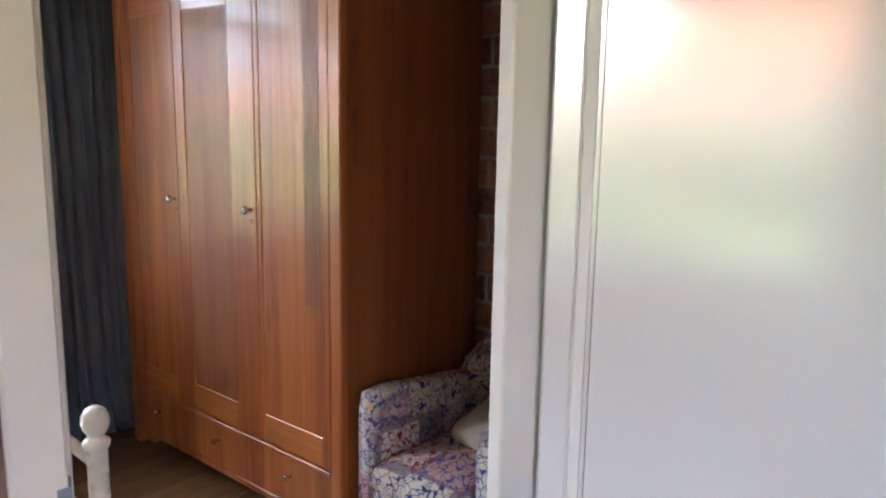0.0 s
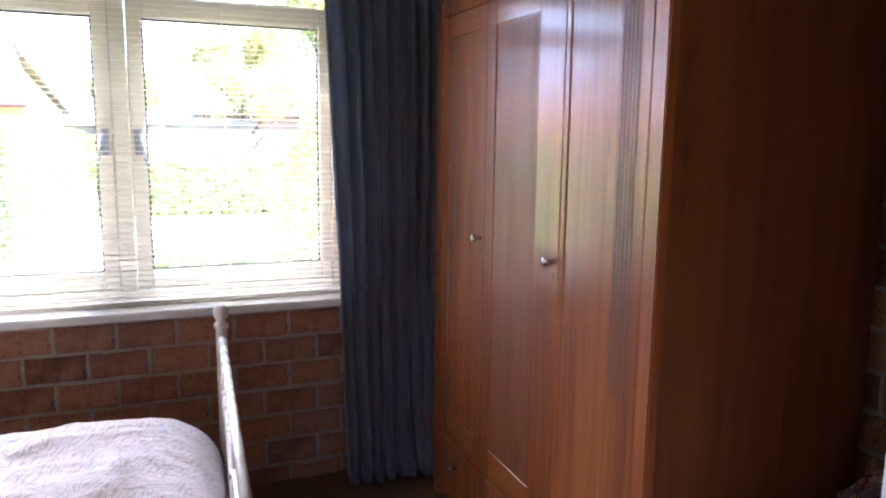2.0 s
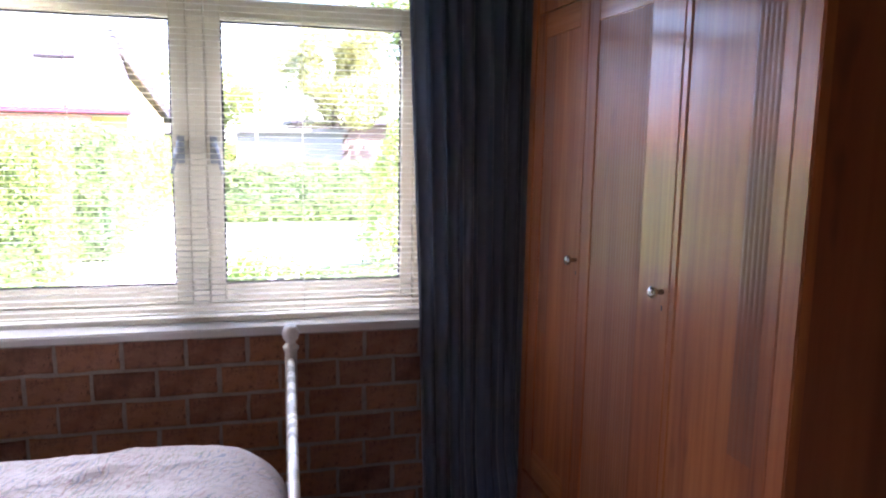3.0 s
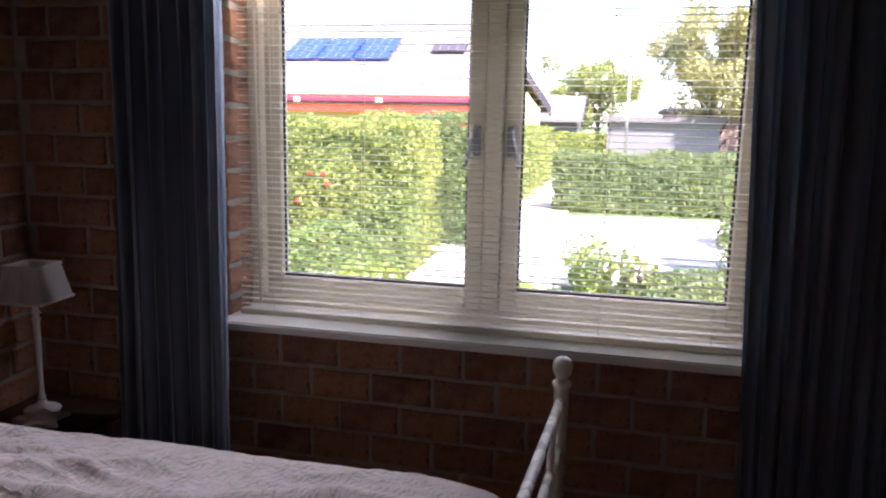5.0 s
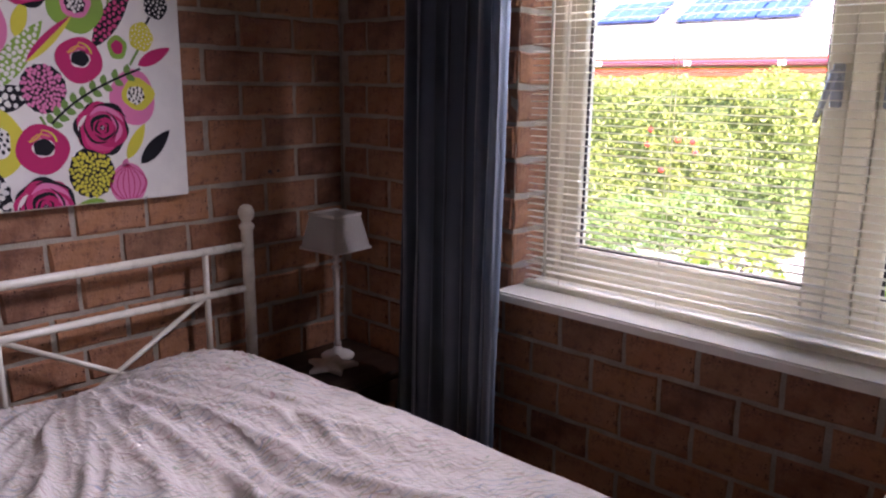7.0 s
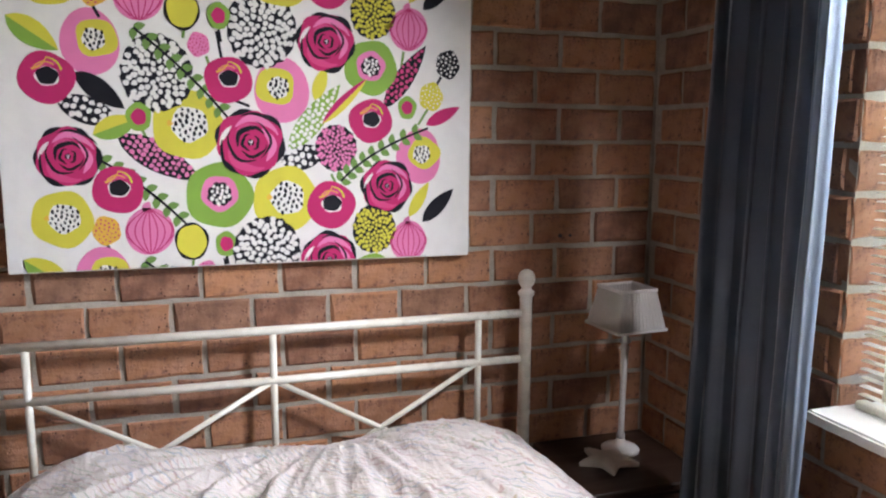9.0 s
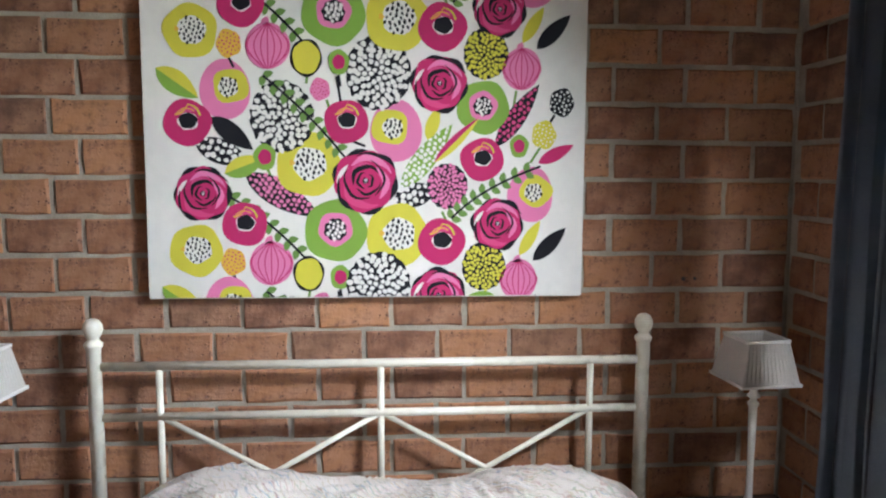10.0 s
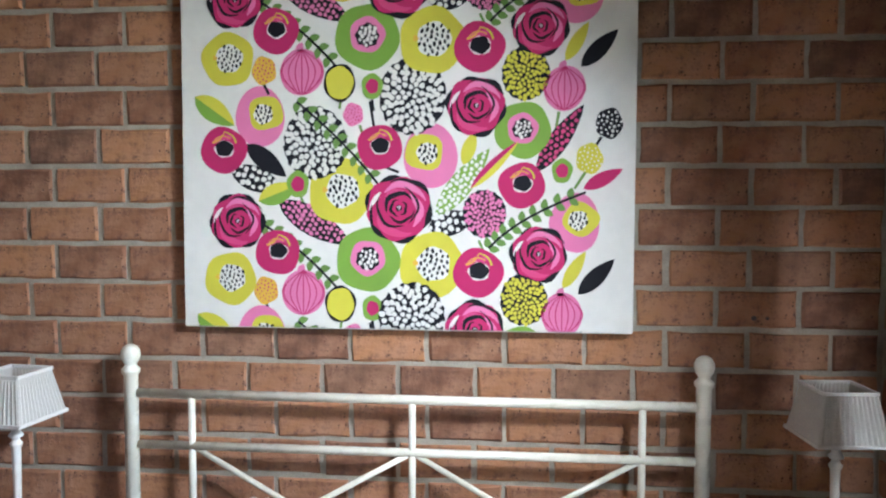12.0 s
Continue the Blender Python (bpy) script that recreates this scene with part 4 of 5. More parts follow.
def bloom_poppy(u, v, r):
    blob(u, v, r, MAG, 0, 0.03, 28, 1.02, 1.0, 4)
    leaf_shape((u - r * 0.45, v + r * 0.35), (u + r * 0.5, v + r * 0.62), r * 0.14, ROS, 1)
    stroke((u - r * 0.5, v + r * 0.32), (u + 0.05 * r, v + r * 0.80), r * 0.10, r * 0.04, OCH, 2, -0.1 * r)
    stroke((u + r * 0.05, v + r * 0.78), (u + r * 0.55, v + r * 0.30), r * 0.05, r * 0.10, YEL, 2, 0.12 * r)
    stroke((u - r * 0.42, v + r * 0.42), (u + 0.30 * r, v + r * 0.50), r * 0.05, r * 0.05, OCH, 2, 0.15 * r)
    blob(u + r * 0.03, v + r * 0.05, r * 0.44, WHT, 2, 0.05, 18, 1.0, 0.85)
    blob(u + r * 0.03, v + r * 0.08, r * 0.40, BLK, 3, 0.06, 18, 1.0, 0.86)


def bloom_rose(u, v, r):
    blob(u, v, r, BLK, 0, 0.05, 34, 1.0, 1.0, 6)
    blob(u - r * 0.02, v + r * 0.01, r * 0.93, MAG, 1, 0.06, 34, 1.0, 1.0, 6)
    for k, (rr, a0, a1, w, m) in enumerate(((0.74, 0.3, 2.3, 0.22, PNK), (0.72, 3.3, 5.2, 0.26, ROS), (0.62, 5.4, 7.2, 0.24, PNK), (0.80, 2.4, 3.2, 0.14, WHT), (0.50, 1.2, 2.9, 0.2, ROS))):
        pts_o, pts_i = [], []
        for q in range(10):
            a = a0 + (a1 - a0) * q / 9
            th = w * math.sin(math.pi * (q + 0.5) / 10)
            rq = rr + 0.16 * (q / 9 - 0.5) * (1 if k % 2 else -1) * min(1, rr * 1.6) + 0.02 * math.sin(5 * a + k)
            pts_o.append((u + r * (rq + th / 2) * math.cos(a), v + r * (rq + th / 2) * math.sin(a)))
            pts_i.append((u + r * (rq - th / 2) * math.cos(a), v + r * (rq - th / 2) * math.sin(a)))
        band(pts_o, pts_i, m, 2)
    for k, (rr, a0, a1, w) in enumerate(((0.60, 2.6, 5.0, 0.10), (0.58, 5.3, 7.6, 0.08), (0.44, 0.6, 3.4, 0.16), (0.40, 3.8, 6.2, 0.10), (0.24, 1.6, 4.6, 0.10), (0.22, 5.0, 7.4, 0.09), (0.90, 0.4, 1.9, 0.10), (0.90, 3.0, 4.0, 0.10))):
        pts_o, pts_i = [], []
        for q in range(10):
            a = a0 + (a1 - a0) * q / 9
            th = w * math.sin(math.pi * (q + 0.7) / 10.4)
            rq = rr + 0.16 * (q / 9 - 0.5) * (1 if k % 2 else -1) * min(1, rr * 1.6) + 0.02 * math.sin(5 * a + k)
            pts_o.append((u + r * (rq + th / 2) * math.cos(a), v + r * (rq + th / 2) * math.sin(a)))
            pts_i.append((u + r * (rq - th / 2) * math.cos(a), v + r * (rq - th / 2) * math.sin(a)))
        band(pts_o, pts_i, BLK, 3)
    blob(u, v + r * 0.02, r * 0.10, BLK, 4, 0.1, 10)
    dots(u, v + r * 0.02, r * 0.06, WHT, 5, 4, r * 0.022, 1.0)


def bloom_onion(u, v, r):
    blob(u, v, r, PNK, 0, 0.02, 28, 0.98, 1.05, 2)
    leaf_shape((u - r * 0.18, v + r * 0.85), (u + r * 0.02, v + r * 1.30), r * 0.18, PNK, 0)
    for k in range(-3, 4):
        stroke((u, v + r * 1.0), (u + k * r * 0.07, v - r * 0.98), r * 0.05, r * 0.05, MAG, 1, k * r * 0.27)
    for s in (-1, 1):
        stroke((u, v + r * 1.02), (u, v - r * 1.02), r * 0.05, r * 0.05, MAG, 1, s * r * 0.98)


def bloom_lolly(u, v, r, kind):
    face, spot = ((PNK, MAG), (OCH, MAG), (YEL, WHT), (BLK, WHT))[kind]
    blob(u, v, r, face, 0, 0.05, 22, 0.92, 1.05, 5)
    dots(u, v, r * 0.9, spot, 1, 30 if kind != 3 else 26, r * (0.065 if kind != 3 else 0.095), 1.1)


def spotted(p, q, w, face, spot, size):
    leaf_shape(p, q, w, face, 0)
    a, b2 = Vector(p), Vector(q)
    d = b2 - a
    nrm = Vector((-d.y, d.x)).normalized()
    step = size * 2.5
    for i in range(int(d.length / step)):
        t = (i + 0.5) * step / d.length
        half = w * math.sin(math.pi * t ** 0.85) ** 0.8
        m2 = int(half * 2 / step)
        for j in range(m2):
            o = -half + (j + 0.5 + 0.3 * (i % 2)) * (half * 2 / max(1, m2)) * 0.96
            c = a + d * t + nrm * o
            blob(c.x + art_rnd.uniform(-1, 1) * size * 0.3, c.y + art_rnd.uniform(-1, 1) * size * 0.3, size * art_rnd.uniform(0.75, 1.15), spot, 1, 0.1, 7, 1.2, 1.0, 3, art_rnd.uniform(0, 3))


def sprig(p, m, q):
    pts = []
    for k in range(10):
        t = k / 9
        pts.append(Vector(p) * (1 - t) ** 2 + Vector(m) * 2 * t * (1 - t) + Vector(q) * t * t)
    for a, b2 in zip(pts, pts[1:]):
        stroke(a, b2 + (b2 - a) * 0.15, 0.007, 0.007, BLK, 1)
        d = (b2 - a).normalized()
        for s in (-1, 1):
            tip = a + Vector((-d.y, d.x)) * s * 0.027 + d * 0.018
            leaf_shape(tuple(a), tuple(tip), 0.0105, DGR, 0)


YELLOW_BLOOMS = [(0.476, 0.403, 0.095), (0.742, 0.192, 0.095), (0.143, 0.146, 0.078)]
PINK_BLOOMS = [(0.237, 0.62, 0.08, 1), (0.738, 0.505, 0.085, -1), (1.149, 0.315, 0.077, 1)]
RING_BLOOMS = [(0.555, 0.205, 0.094), (1.0, 0.578, 0.08)]
POPPIES = [(0.127, 0.524, 0.068), (0.59, 0.531, 0.065), (0.287, 0.225, 0.066), (0.999, 0.422, 0.065), (0.876, 0.171, 0.071)]
ROSES = [(0.166, 0.315, 0.082), (0.646, 0.354, 0.097), (0.868, 0.646, 0.085), (1.048, 0.225, 0.08)]
DAHLIAS = [(0.401, 0.544, 0.099, 0), (0.685, 0.675, 0.102, 0), (1.007, 0.095, 0.071, 1), (0.893, 0.341, 0.065, 2)]
ONIONS = [(0.363, 0.107, 0.065), (1.116, 0.053, 0.06)]
LEMONS = [(0.474, 0.075, 0.046)]
BUDS = [(0.569, 0.064, 0.034), (0.349, 0.425, 0.036), (1.112, 0.463, 0.032)]
LOLLIES = [(0.513, 0.625, 0.032, 0), (0.251, 0.112, 0.039, 1), (1.188, 0.497, 0.041, 2), (1.241, 0.595, 0.041, 3)]
LEAVES = [(0.041, 0.68, 0.161, 0.595, 0.034, 'G'), (0.195, 0.541, 0.315, 0.446, 0.029, 'K'), (1.161, 0.112, 1.262, 0.214, 0.024, 'K'), (1.118, 0.129, 1.181, 0.236, 0.019, 'Y'), (1.172, 0.412, 1.281, 0.468, 0.02, 'M'), (0.23, 0.375, 0.349, 0.422, 0.031, 'G'), (0.146, 0.468, 0.307, 0.408, 0.037, 'WD'), (0.289, 0.375, 0.509, 0.247, 0.041, 'PD'), (0.752, 0.332, 0.908, 0.527, 0.034, 'GD'), (0.832, 0.48, 0.866, 0.578, 0.02, 'Y'), (0.853, 0.412, 0.989, 0.547, 0.017, 'MY'), (1.039, 0.459, 1.171, 0.649, 0.029, 'KM'), (0.731, 0.298, 0.867, 0.332, 0.037, 'WD')]
SPRIGS = [(0.22, 0.32, 0.347, 0.253, 0.466, 0.12), (0.347, 0.663, 0.494, 0.544, 0.582, 0.429), (0.906, 0.242, 0.987, 0.332, 1.173, 0.4)]
STEMS = [(0.25, 0.073, 0.264, 0.044), (0.477, 0.027, 0.473, 0.0), (0.568, 0.027, 0.573, -0.007), (0.357, 0.388, 0.377, 0.341), (0.562, 0.663, 0.574, 0.586), (0.532, 0.595, 0.545, 0.553), (1.177, 0.459, 1.147, 0.412), (1.204, 0.531, 1.22, 0.558), (0.646, 0.459, 0.609, 0.473), (0.877, 0.264, 0.889, 0.239), (1.093, 0.578, 1.101, 0.629), (0.308, 0.536, 0.325, 0.493)]
for shift in (0.0, REPEAT, -REPEAT):
    for u, v, u2, v2 in STEMS:
        stroke((u, v + shift), (u2, v2 + shift), 0.008, 0.008, BLK if (u * 100) % 2 < 1.2 else DGR)
    art_level[0] += 2
    for u, v, u2, v2, w, kind in LEAVES:
        p, q = (u, v + shift), (u2, v2 + shift)
        if kind in ("WD", "PD", "GD", "KM"):
            f, s, z = {"WD": (BLK, WHT, 0.0075), "PD": (BLK, PNK, 0.0062), "GD": (GRN, WHT, 0.0060), "KM": (BLK, ROS, 0.0058)}[kind]
            spotted(p, q, w, f, s, z)
    art_level[0] += 4
    for u, v, r in YELLOW_BLOOMS:
        bloom_yellow(u, v + shift, r)
    for u, v, r in RING_BLOOMS:
        bloom_ring(u, v + shift, r)
    for u, v, r, side in PINK_BLOOMS:
        bloom_pink(u, v + shift, r, side)
    art_level[0] += 6
    for u, v, r, kind in DAHLIAS:
        dahlia(u, v + shift, r, (WHT, YEL, PNK)[kind], BLK)
    for u, v, r in ONIONS:
        bloom_onion(u, v + shift, r)
    art_level[0] += 6
    for u, v, u2, v2, w, kind in LEAVES:
        p, q = (u, v + shift), (u2, v2 + shift)
        if kind in ("K", "Y", "M", "G", "MY"):
            leaf_shape(p, q, w, {"K": BLK, "Y": YEL, "M": MAG, "G": GRN, "MY": MAG}[kind], 0)
            if kind in ("G", "MY"):
                leaf_shape(p, q, w, YEL, 1, side=1 if kind == "G" else -1)
    art_level[0] += 3
    for p0, p1, m0, m1, q0, q1 in SPRIGS:
        sprig((p0, p1 + shift), (m0, m1 + shift), (q0, q1 + shift))
    art_level[0] += 3
    for u, v, r in POPPIES:
        bloom_poppy(u, v + shift, r)
    for u, v, r in ROSES:
        bloom_rose(u, v + shift, r)
    art_level[0] += 8
    for u, v, r in LEMONS:
        blob(u, v + shift, r * 1.1, BLK, 0, 0.03, 22, 0.92, 1.08)
        blob(u, v + shift, r * 0.96, YEL, 1, 0.03, 22, 0.92, 1.08)
    for u, v, r in BUDS:
        blob(u, v + shift, r, GRN, 0, 0.04, 18, 0.92, 1.1)
        blob(u, v + shift, r * 0.58, MAG, 1, 0.05, 14, 0.95, 1.1)
    for u, v, r, kind in LOLLIES:
        bloom_lolly(u, v + shift, r, kind)
    art_level[0] += 3
part("flower_print", art, PAINT_MATS, canvas, "printed flower pattern in pink, yellow, green and black")


# ---- armchair ----
chair = thing("armchair", "low tub armchair covered in patchwork tapestry cloth", "armchair")


def padded(name, x0, x1, y0, y1, z0, z1, r, material, parent, label="", sag=0.0):
    bm = bmesh.new()
    box(bm, x0, x1, y0, y1, z0, z1)
    bmesh.ops.subdivide_edges(bm, edges=bm.edges[:], cuts=5, use_grid_fill=True)
    c = Vector(((x0 + x1) / 2, (y0 + y1) / 2, (z0 + z1) / 2))
    h = Vector(((x1 - x0) / 2, (y1 - y0) / 2, (z1 - z0) / 2))
    for v in bm.verts:
        p = v.co - c
        q = Vector([max(-h[k] + r, min(h[k] - r, p[k])) for k in range(3)])
        d2 = p - q
        if d2.length > 1e-6:
            p = q + d2.normalized() * r
        p.z += sag * (1 - (p.x / h.x) ** 2) * (1 - (p.y / h.y) ** 2) * (1 if p.z > 0 else 0)
        v.co = c + p + 0.004 * Vector((noise.noise(v.co * 9), noise.noise(v.co * 9 + Vector((5, 0, 0))), noise.noise(v.co * 9 + Vector((0, 5, 0)))))
    for f in bm.faces:
        f.smooth = True
    return part(name, bm, material, parent, label)


def slope_top(ob, x0, x1, z_mid, front, back):
    """Lets the upper half of a padded arm fall from its front towards the back."""
    for v in ob.data.vertices:
        if v.co.z > z_mid:
            f = min(1.0, max(0.0, (v.co.x - x0) / (x1 - x0)))
            v.co.z += (front + (back - front) * f) * min(1.0, (v.co.z - z_mid) / 0.15)


for y0, y1 in ((1.560, 1.672), (1.055, 1.170)):
    arm = padded("arm", 3.018, 3.70, y0, y1, 0.09, 0.600, 0.052, PATCHWORK, chair)
    slope_top(arm, 3.06, 3.60, 0.30, 0.030, -0.040)
back = padded("back", 3.54, 3.735, 1.055, 1.672, 0.09, 0.735, 0.085, PATCHWORK, chair)
for v in back.data.vertices:
    if v.co.z > 0.45:
        v.co.z -= 0.16 * abs((v.co.y - 1.3635) / 0.3085) ** 3 * (v.co.z - 0.45) / 0.285
padded("seat_base", 3.00, 3.60, 1.150, 1.575, 0.09, 0.30, 0.03, PATCHWORK, chair)
padded("seat_cushion", 2.985, 3.58, 1.160, 1.568, 0.28, 0.400, 0.045, PATCHWORK, chair, sag=0.025)
for x in (3.06, 3.66):
    for y in (1.11, 1.615):
        part("foot", rodded((x, y, 0.0), (x, y, 0.10), 0.018, 12, 0.026), DARK_WOOD, chair)
cush = thing("cushion", "cream cushion leaning on the armchair", "cushion")
padded("cover", -0.17, 0.17, -0.055, 0.055, -0.15, 0.15, 0.05, CREAM_FABRIC, cush)
cush.matrix_basis = pose(3.40, 1.29, 0.462, -74, 0, -96)
bm = bmesh.new()
rows = []
for i in range(13):
    u = i / 12
    row = []
    for j in range(17):
        w = j / 16
        ang = -0.5 + w * (math.pi + 1.0)
        drop = max(0.0, w - 0.62) * 0.2 + max(0.0, 0.38 - w) * 0.6
        yy = 1.1125 - 0.070 * math.cos(min(max((w - 0.38) / 0.24, 0), 1) * math.pi)
        zz = 0.640 + 0.004 * math.sin(u * 9) - drop + 0.006 * math.sin(min(max((w - 0.38) / 0.24, 0), 1) * math.pi)
        row.append(bm.verts.new((3.13 + 0.30 * u + 0.01 * noise.noise((w * 4, u * 3, 1.0)), yy + 0.006 * noise.noise((w * 5, u * 6, 3.0)), zz)))
    rows.append(row)
for a, b_ in zip(rows, rows[1:]):
    for k in range(16):
        bm.faces.new((a[k], a[k + 1], b_[k + 1], b_[k])).smooth = True
bmesh.ops.solidify(bm, geom=bm.faces[:], thickness=0.006)
solid("throw_blanket", bm, WHITE_CLOTH, "white cloth throw hung over the arm of the armchair", "blanket")

# ---- outdoors ----
GZ = -0.15
solid("ground", boxed(-600, 600, -600, 600, GZ - 0.5, GZ), GRASS, "grassy ground reaching to the horizon", "ground", kind="structure")


def sheet(pts, z):
    bm = bmesh.new()
    bm.faces.new([bm.verts.new((x, y, z)) for x, y in pts])
    r = bmesh.ops.extrude_face_region(bm, geom=bm.faces[:])
    for v in [g for g in r["geom"] if isinstance(g, bmesh.types.BMVert)]:
        v.co.z -= 0.08
    bmesh.ops.recalc_face_normals(bm, faces=bm.faces[:])
    return bm


solid("road", sheet([(-1.5, 8.4), (0.4, 8.0), (2.2, 9.2), (12, 8.6), (30, 8.6), (30, 15.0), (4.6, 15.6), (1.3, 15.2), (0.9, 40), (-0.2, 40), (-0.1, 14.0), (-0.9, 9.6)], GZ + 0.02),
      PAVING, "pale sunlit paved drive and road", "road", kind="structure")


def leaves(bm, spots, size, rnd):
    """Small folded leaves, two triangles each, at the given places and normals."""
    for p, nrm in spots:
        d = Vector((rnd.gauss(0, 1), rnd.gauss(0, 1), rnd.gauss(0, 1))) * 0.85 + nrm
        d.normalize()
        t = d.orthogonal().normalized()
        t.rotate(Matrix.Rotation(rnd.uniform(0, 6.28), 3, d))
        s = size * rnd.uniform(0.6, 1.3)
        b2 = d.cross(t)
        v = [bm.verts.new(p + q) for q in (t * s, b2 * s * 0.55, -t * s, -b2 * s * 0.55 + d * s * 0.2)]
        bm.faces.new((v[0], v[1], v[2]))
        bm.faces.new((v[0], v[2], v[3]))


def hedge(x0, x1, y0, y1, h, count, size, leaf, seed, label, turn=0.0, flowers=0):
    rnd = random.Random(seed)
    hd = thing("hedge", label, "hedge")
    cx, cy = (x0 + x1) / 2, (y0 + y1) / 2
    hd.matrix_basis = Matrix.Translation((cx, cy, GZ)) @ Matrix.Rotation(turn, 4, "Z")
    a, b_ = (x1 - x0) / 2, (y1 - y0) / 2
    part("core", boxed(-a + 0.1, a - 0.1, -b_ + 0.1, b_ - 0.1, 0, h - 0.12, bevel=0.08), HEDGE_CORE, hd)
    spots = []
    for _ in range(count):
        f = rnd.random() * (2 * a * h + 4 * a * b_ + 4 * b_ * h)
        if f < 2 * a * h:
            p, nn = Vector((rnd.uniform(-a, a), -b_, rnd.uniform(0.02, h))), Vector((0, -1, 0.3))
        elif f < 2 * a * h + 4 * a * b_:
            p, nn = Vector((rnd.uniform(-a, a), rnd.uniform(-b_, b_), h)), Vector((0, 0, 1))
        else:
            e = 1 if rnd.random() < 0.6 else -1
            p, nn = Vector((e * a, rnd.uniform(-b_, b_), rnd.uniform(0.02, h))), Vector((e, 0, 0.3))
        lump = 0.14 * noise.noise((p.x * 1.6, p.z * 1.8 + seed, p.y * 1.6)) + 0.06 * noise.noise((p.x * 6, p.z * 6, p.y * 6 + seed))
        spots.append((p + nn.normalized() * (lump + rnd.uniform(-0.10, 0.03)), nn))
    bm = bmesh.new()
    leaves(bm, spots, size, rnd)
    part("foliage", bm, leaf, hd)
    for k in range(flowers):
        s, nn = rnd.choice([q for q in spots if q[1].y < -0.5 and h * 0.45 < q[0].z < h * 0.75 and 0.3 < q[0].x < 1.5])
        bm = bmesh.new()
        bmesh.ops.create_icosphere(bm, subdivisions=1, radius=0.036, matrix=Matrix.Translation(s + nn * 0.06) @ Matrix.Diagonal((1, 0.6, 0.9, 1)))
        part("flower", bm, PETAL_RED, hd, "red blossom")
    return hd


hedge(-3.7, 0.0, 8.95, 10.3, 1.70, 46000, 0.021, LEAF_HEDGE, 1, "tall clipped green hedge with a few red blossoms", flowers=6)
# the darker leaf colour here carries the shade in the gap between hedges
hedge(-0.95, 0.30, 11.0, 12.3, 1.76, 12000, 0.026, LEAF_DARK, 2, "clipped green hedge beside the drive")
hedge(-0.90, 0.22, 14.2, 24.0, 1.62, 11000, 0.040, LEAF_HEDGE, 3, "long clipped hedge running away from the house")
hedge(0.98, 9.5, 15.9, 17.0, 1.15, 24000, 0.034, LEAF_DARK, 4, "long low green hedge across the road")
hedge(0.1, 1.7, 26.0, 27.2, 1.40, 4500, 0.05, LEAF_HEDGE, 6, "far clipped lime-green hedge")
hedge(-14, -3.8, 8.95, 10.3, 1.7, 3500, 0.08, LEAF_HEDGE, 5, "clipped green hedge in the front garden")


def shrub(x, y, r, h, count, size, leaf, seed, label, spiky=False):
    rnd = random.Random(seed)
    sh = thing("shrub", label, "shrub", at=(x, y, GZ))
    spots = []
    for _ in range(count):
        a, w = rnd.uniform(0, 6.283), rnd.random() ** 0.5
        z = rnd.random()
        if spiky:
            k = math.floor(a * 2.2)
            hh = h * (0.6 + 0.4 * math.sin(k * 2.7) ** 2)
            p = Vector((r * w * math.cos(a) * (0.6 + 0.5 * z), r * w * math.sin(a) * (0.6 + 0.5 * z), hh * z))
        else:
            p = Vector((r * math.cos(a) * math.sqrt(1 - z * z * 0.96), r * math.sin(a) * math.sqrt(1 - z * z * 0.96), h * z)) * rnd.uniform(0.86, 1.03)
        spots.append((p, Vector((p.x, p.y, abs(p.z) * 0.7 + 0.05)).normalized()))
    bm = bmesh.new()
    leaves(bm, spots, size, rnd)
    part("foliage", bm, leaf, sh)
    bm = bmesh.new()
    for k in range(7):
        a = k * 0.9
        rod(bm, (0.05 * math.cos(a), 0.05 * math.sin(a), 0), (r * 0.5 * math.cos(a), r * 0.5 * math.sin(a), h * 0.75), 0.012, 6, 0.004)
    part("stems", bm, BARK, sh)
    return sh


shrub(2.00, 8.75, 0.30, 0.60, 1800, 0.026, LEAF_LIME, 11, "bright green upright shrub by the drive", True)
shrub(2.42, 8.6, 0.25, 0.50, 260, 0.05, LEAF_TREE, 12, "thin brownish shrub by the drive", True)
shrub(3.05, 8.6, 0.62, 0.30, 3500, 0.03, LEAF_DARK, 13, "low rounded dark green bush")
shrub(4.05, 9.6, 0.66, 2.15, 6000, 0.035, LEAF_HEDGE, 14, "tall feathery green conifer beside the road")
shrub(4.35, 12.2, 0.70, 1.3, 3000, 0.04, LEAF_HEDGE, 17, "rounded green bush beside the road")
shrub(-0.85, 8.80, 0.50, 0.62, 3500, 0.024, LEAF_BUSH, 18, "leafy green bush in front of the hedge")
shrub(-1.55, 8.80, 0.62, 0.48, 3500, 0.024, LEAF_BUSH, 19, "low spreading green bush in front of the hedge")
shrub(1.25, 8.25, 0.30, 0.16, 350, 0.04, LEAF_LIME, 15, "low ground-cover plant by the drive")
shrub(-0.15, 8.0, 0.45, 0.28, 500, 0.045, LEAF_LIME, 16, "low ground-cover plant below the hedge")


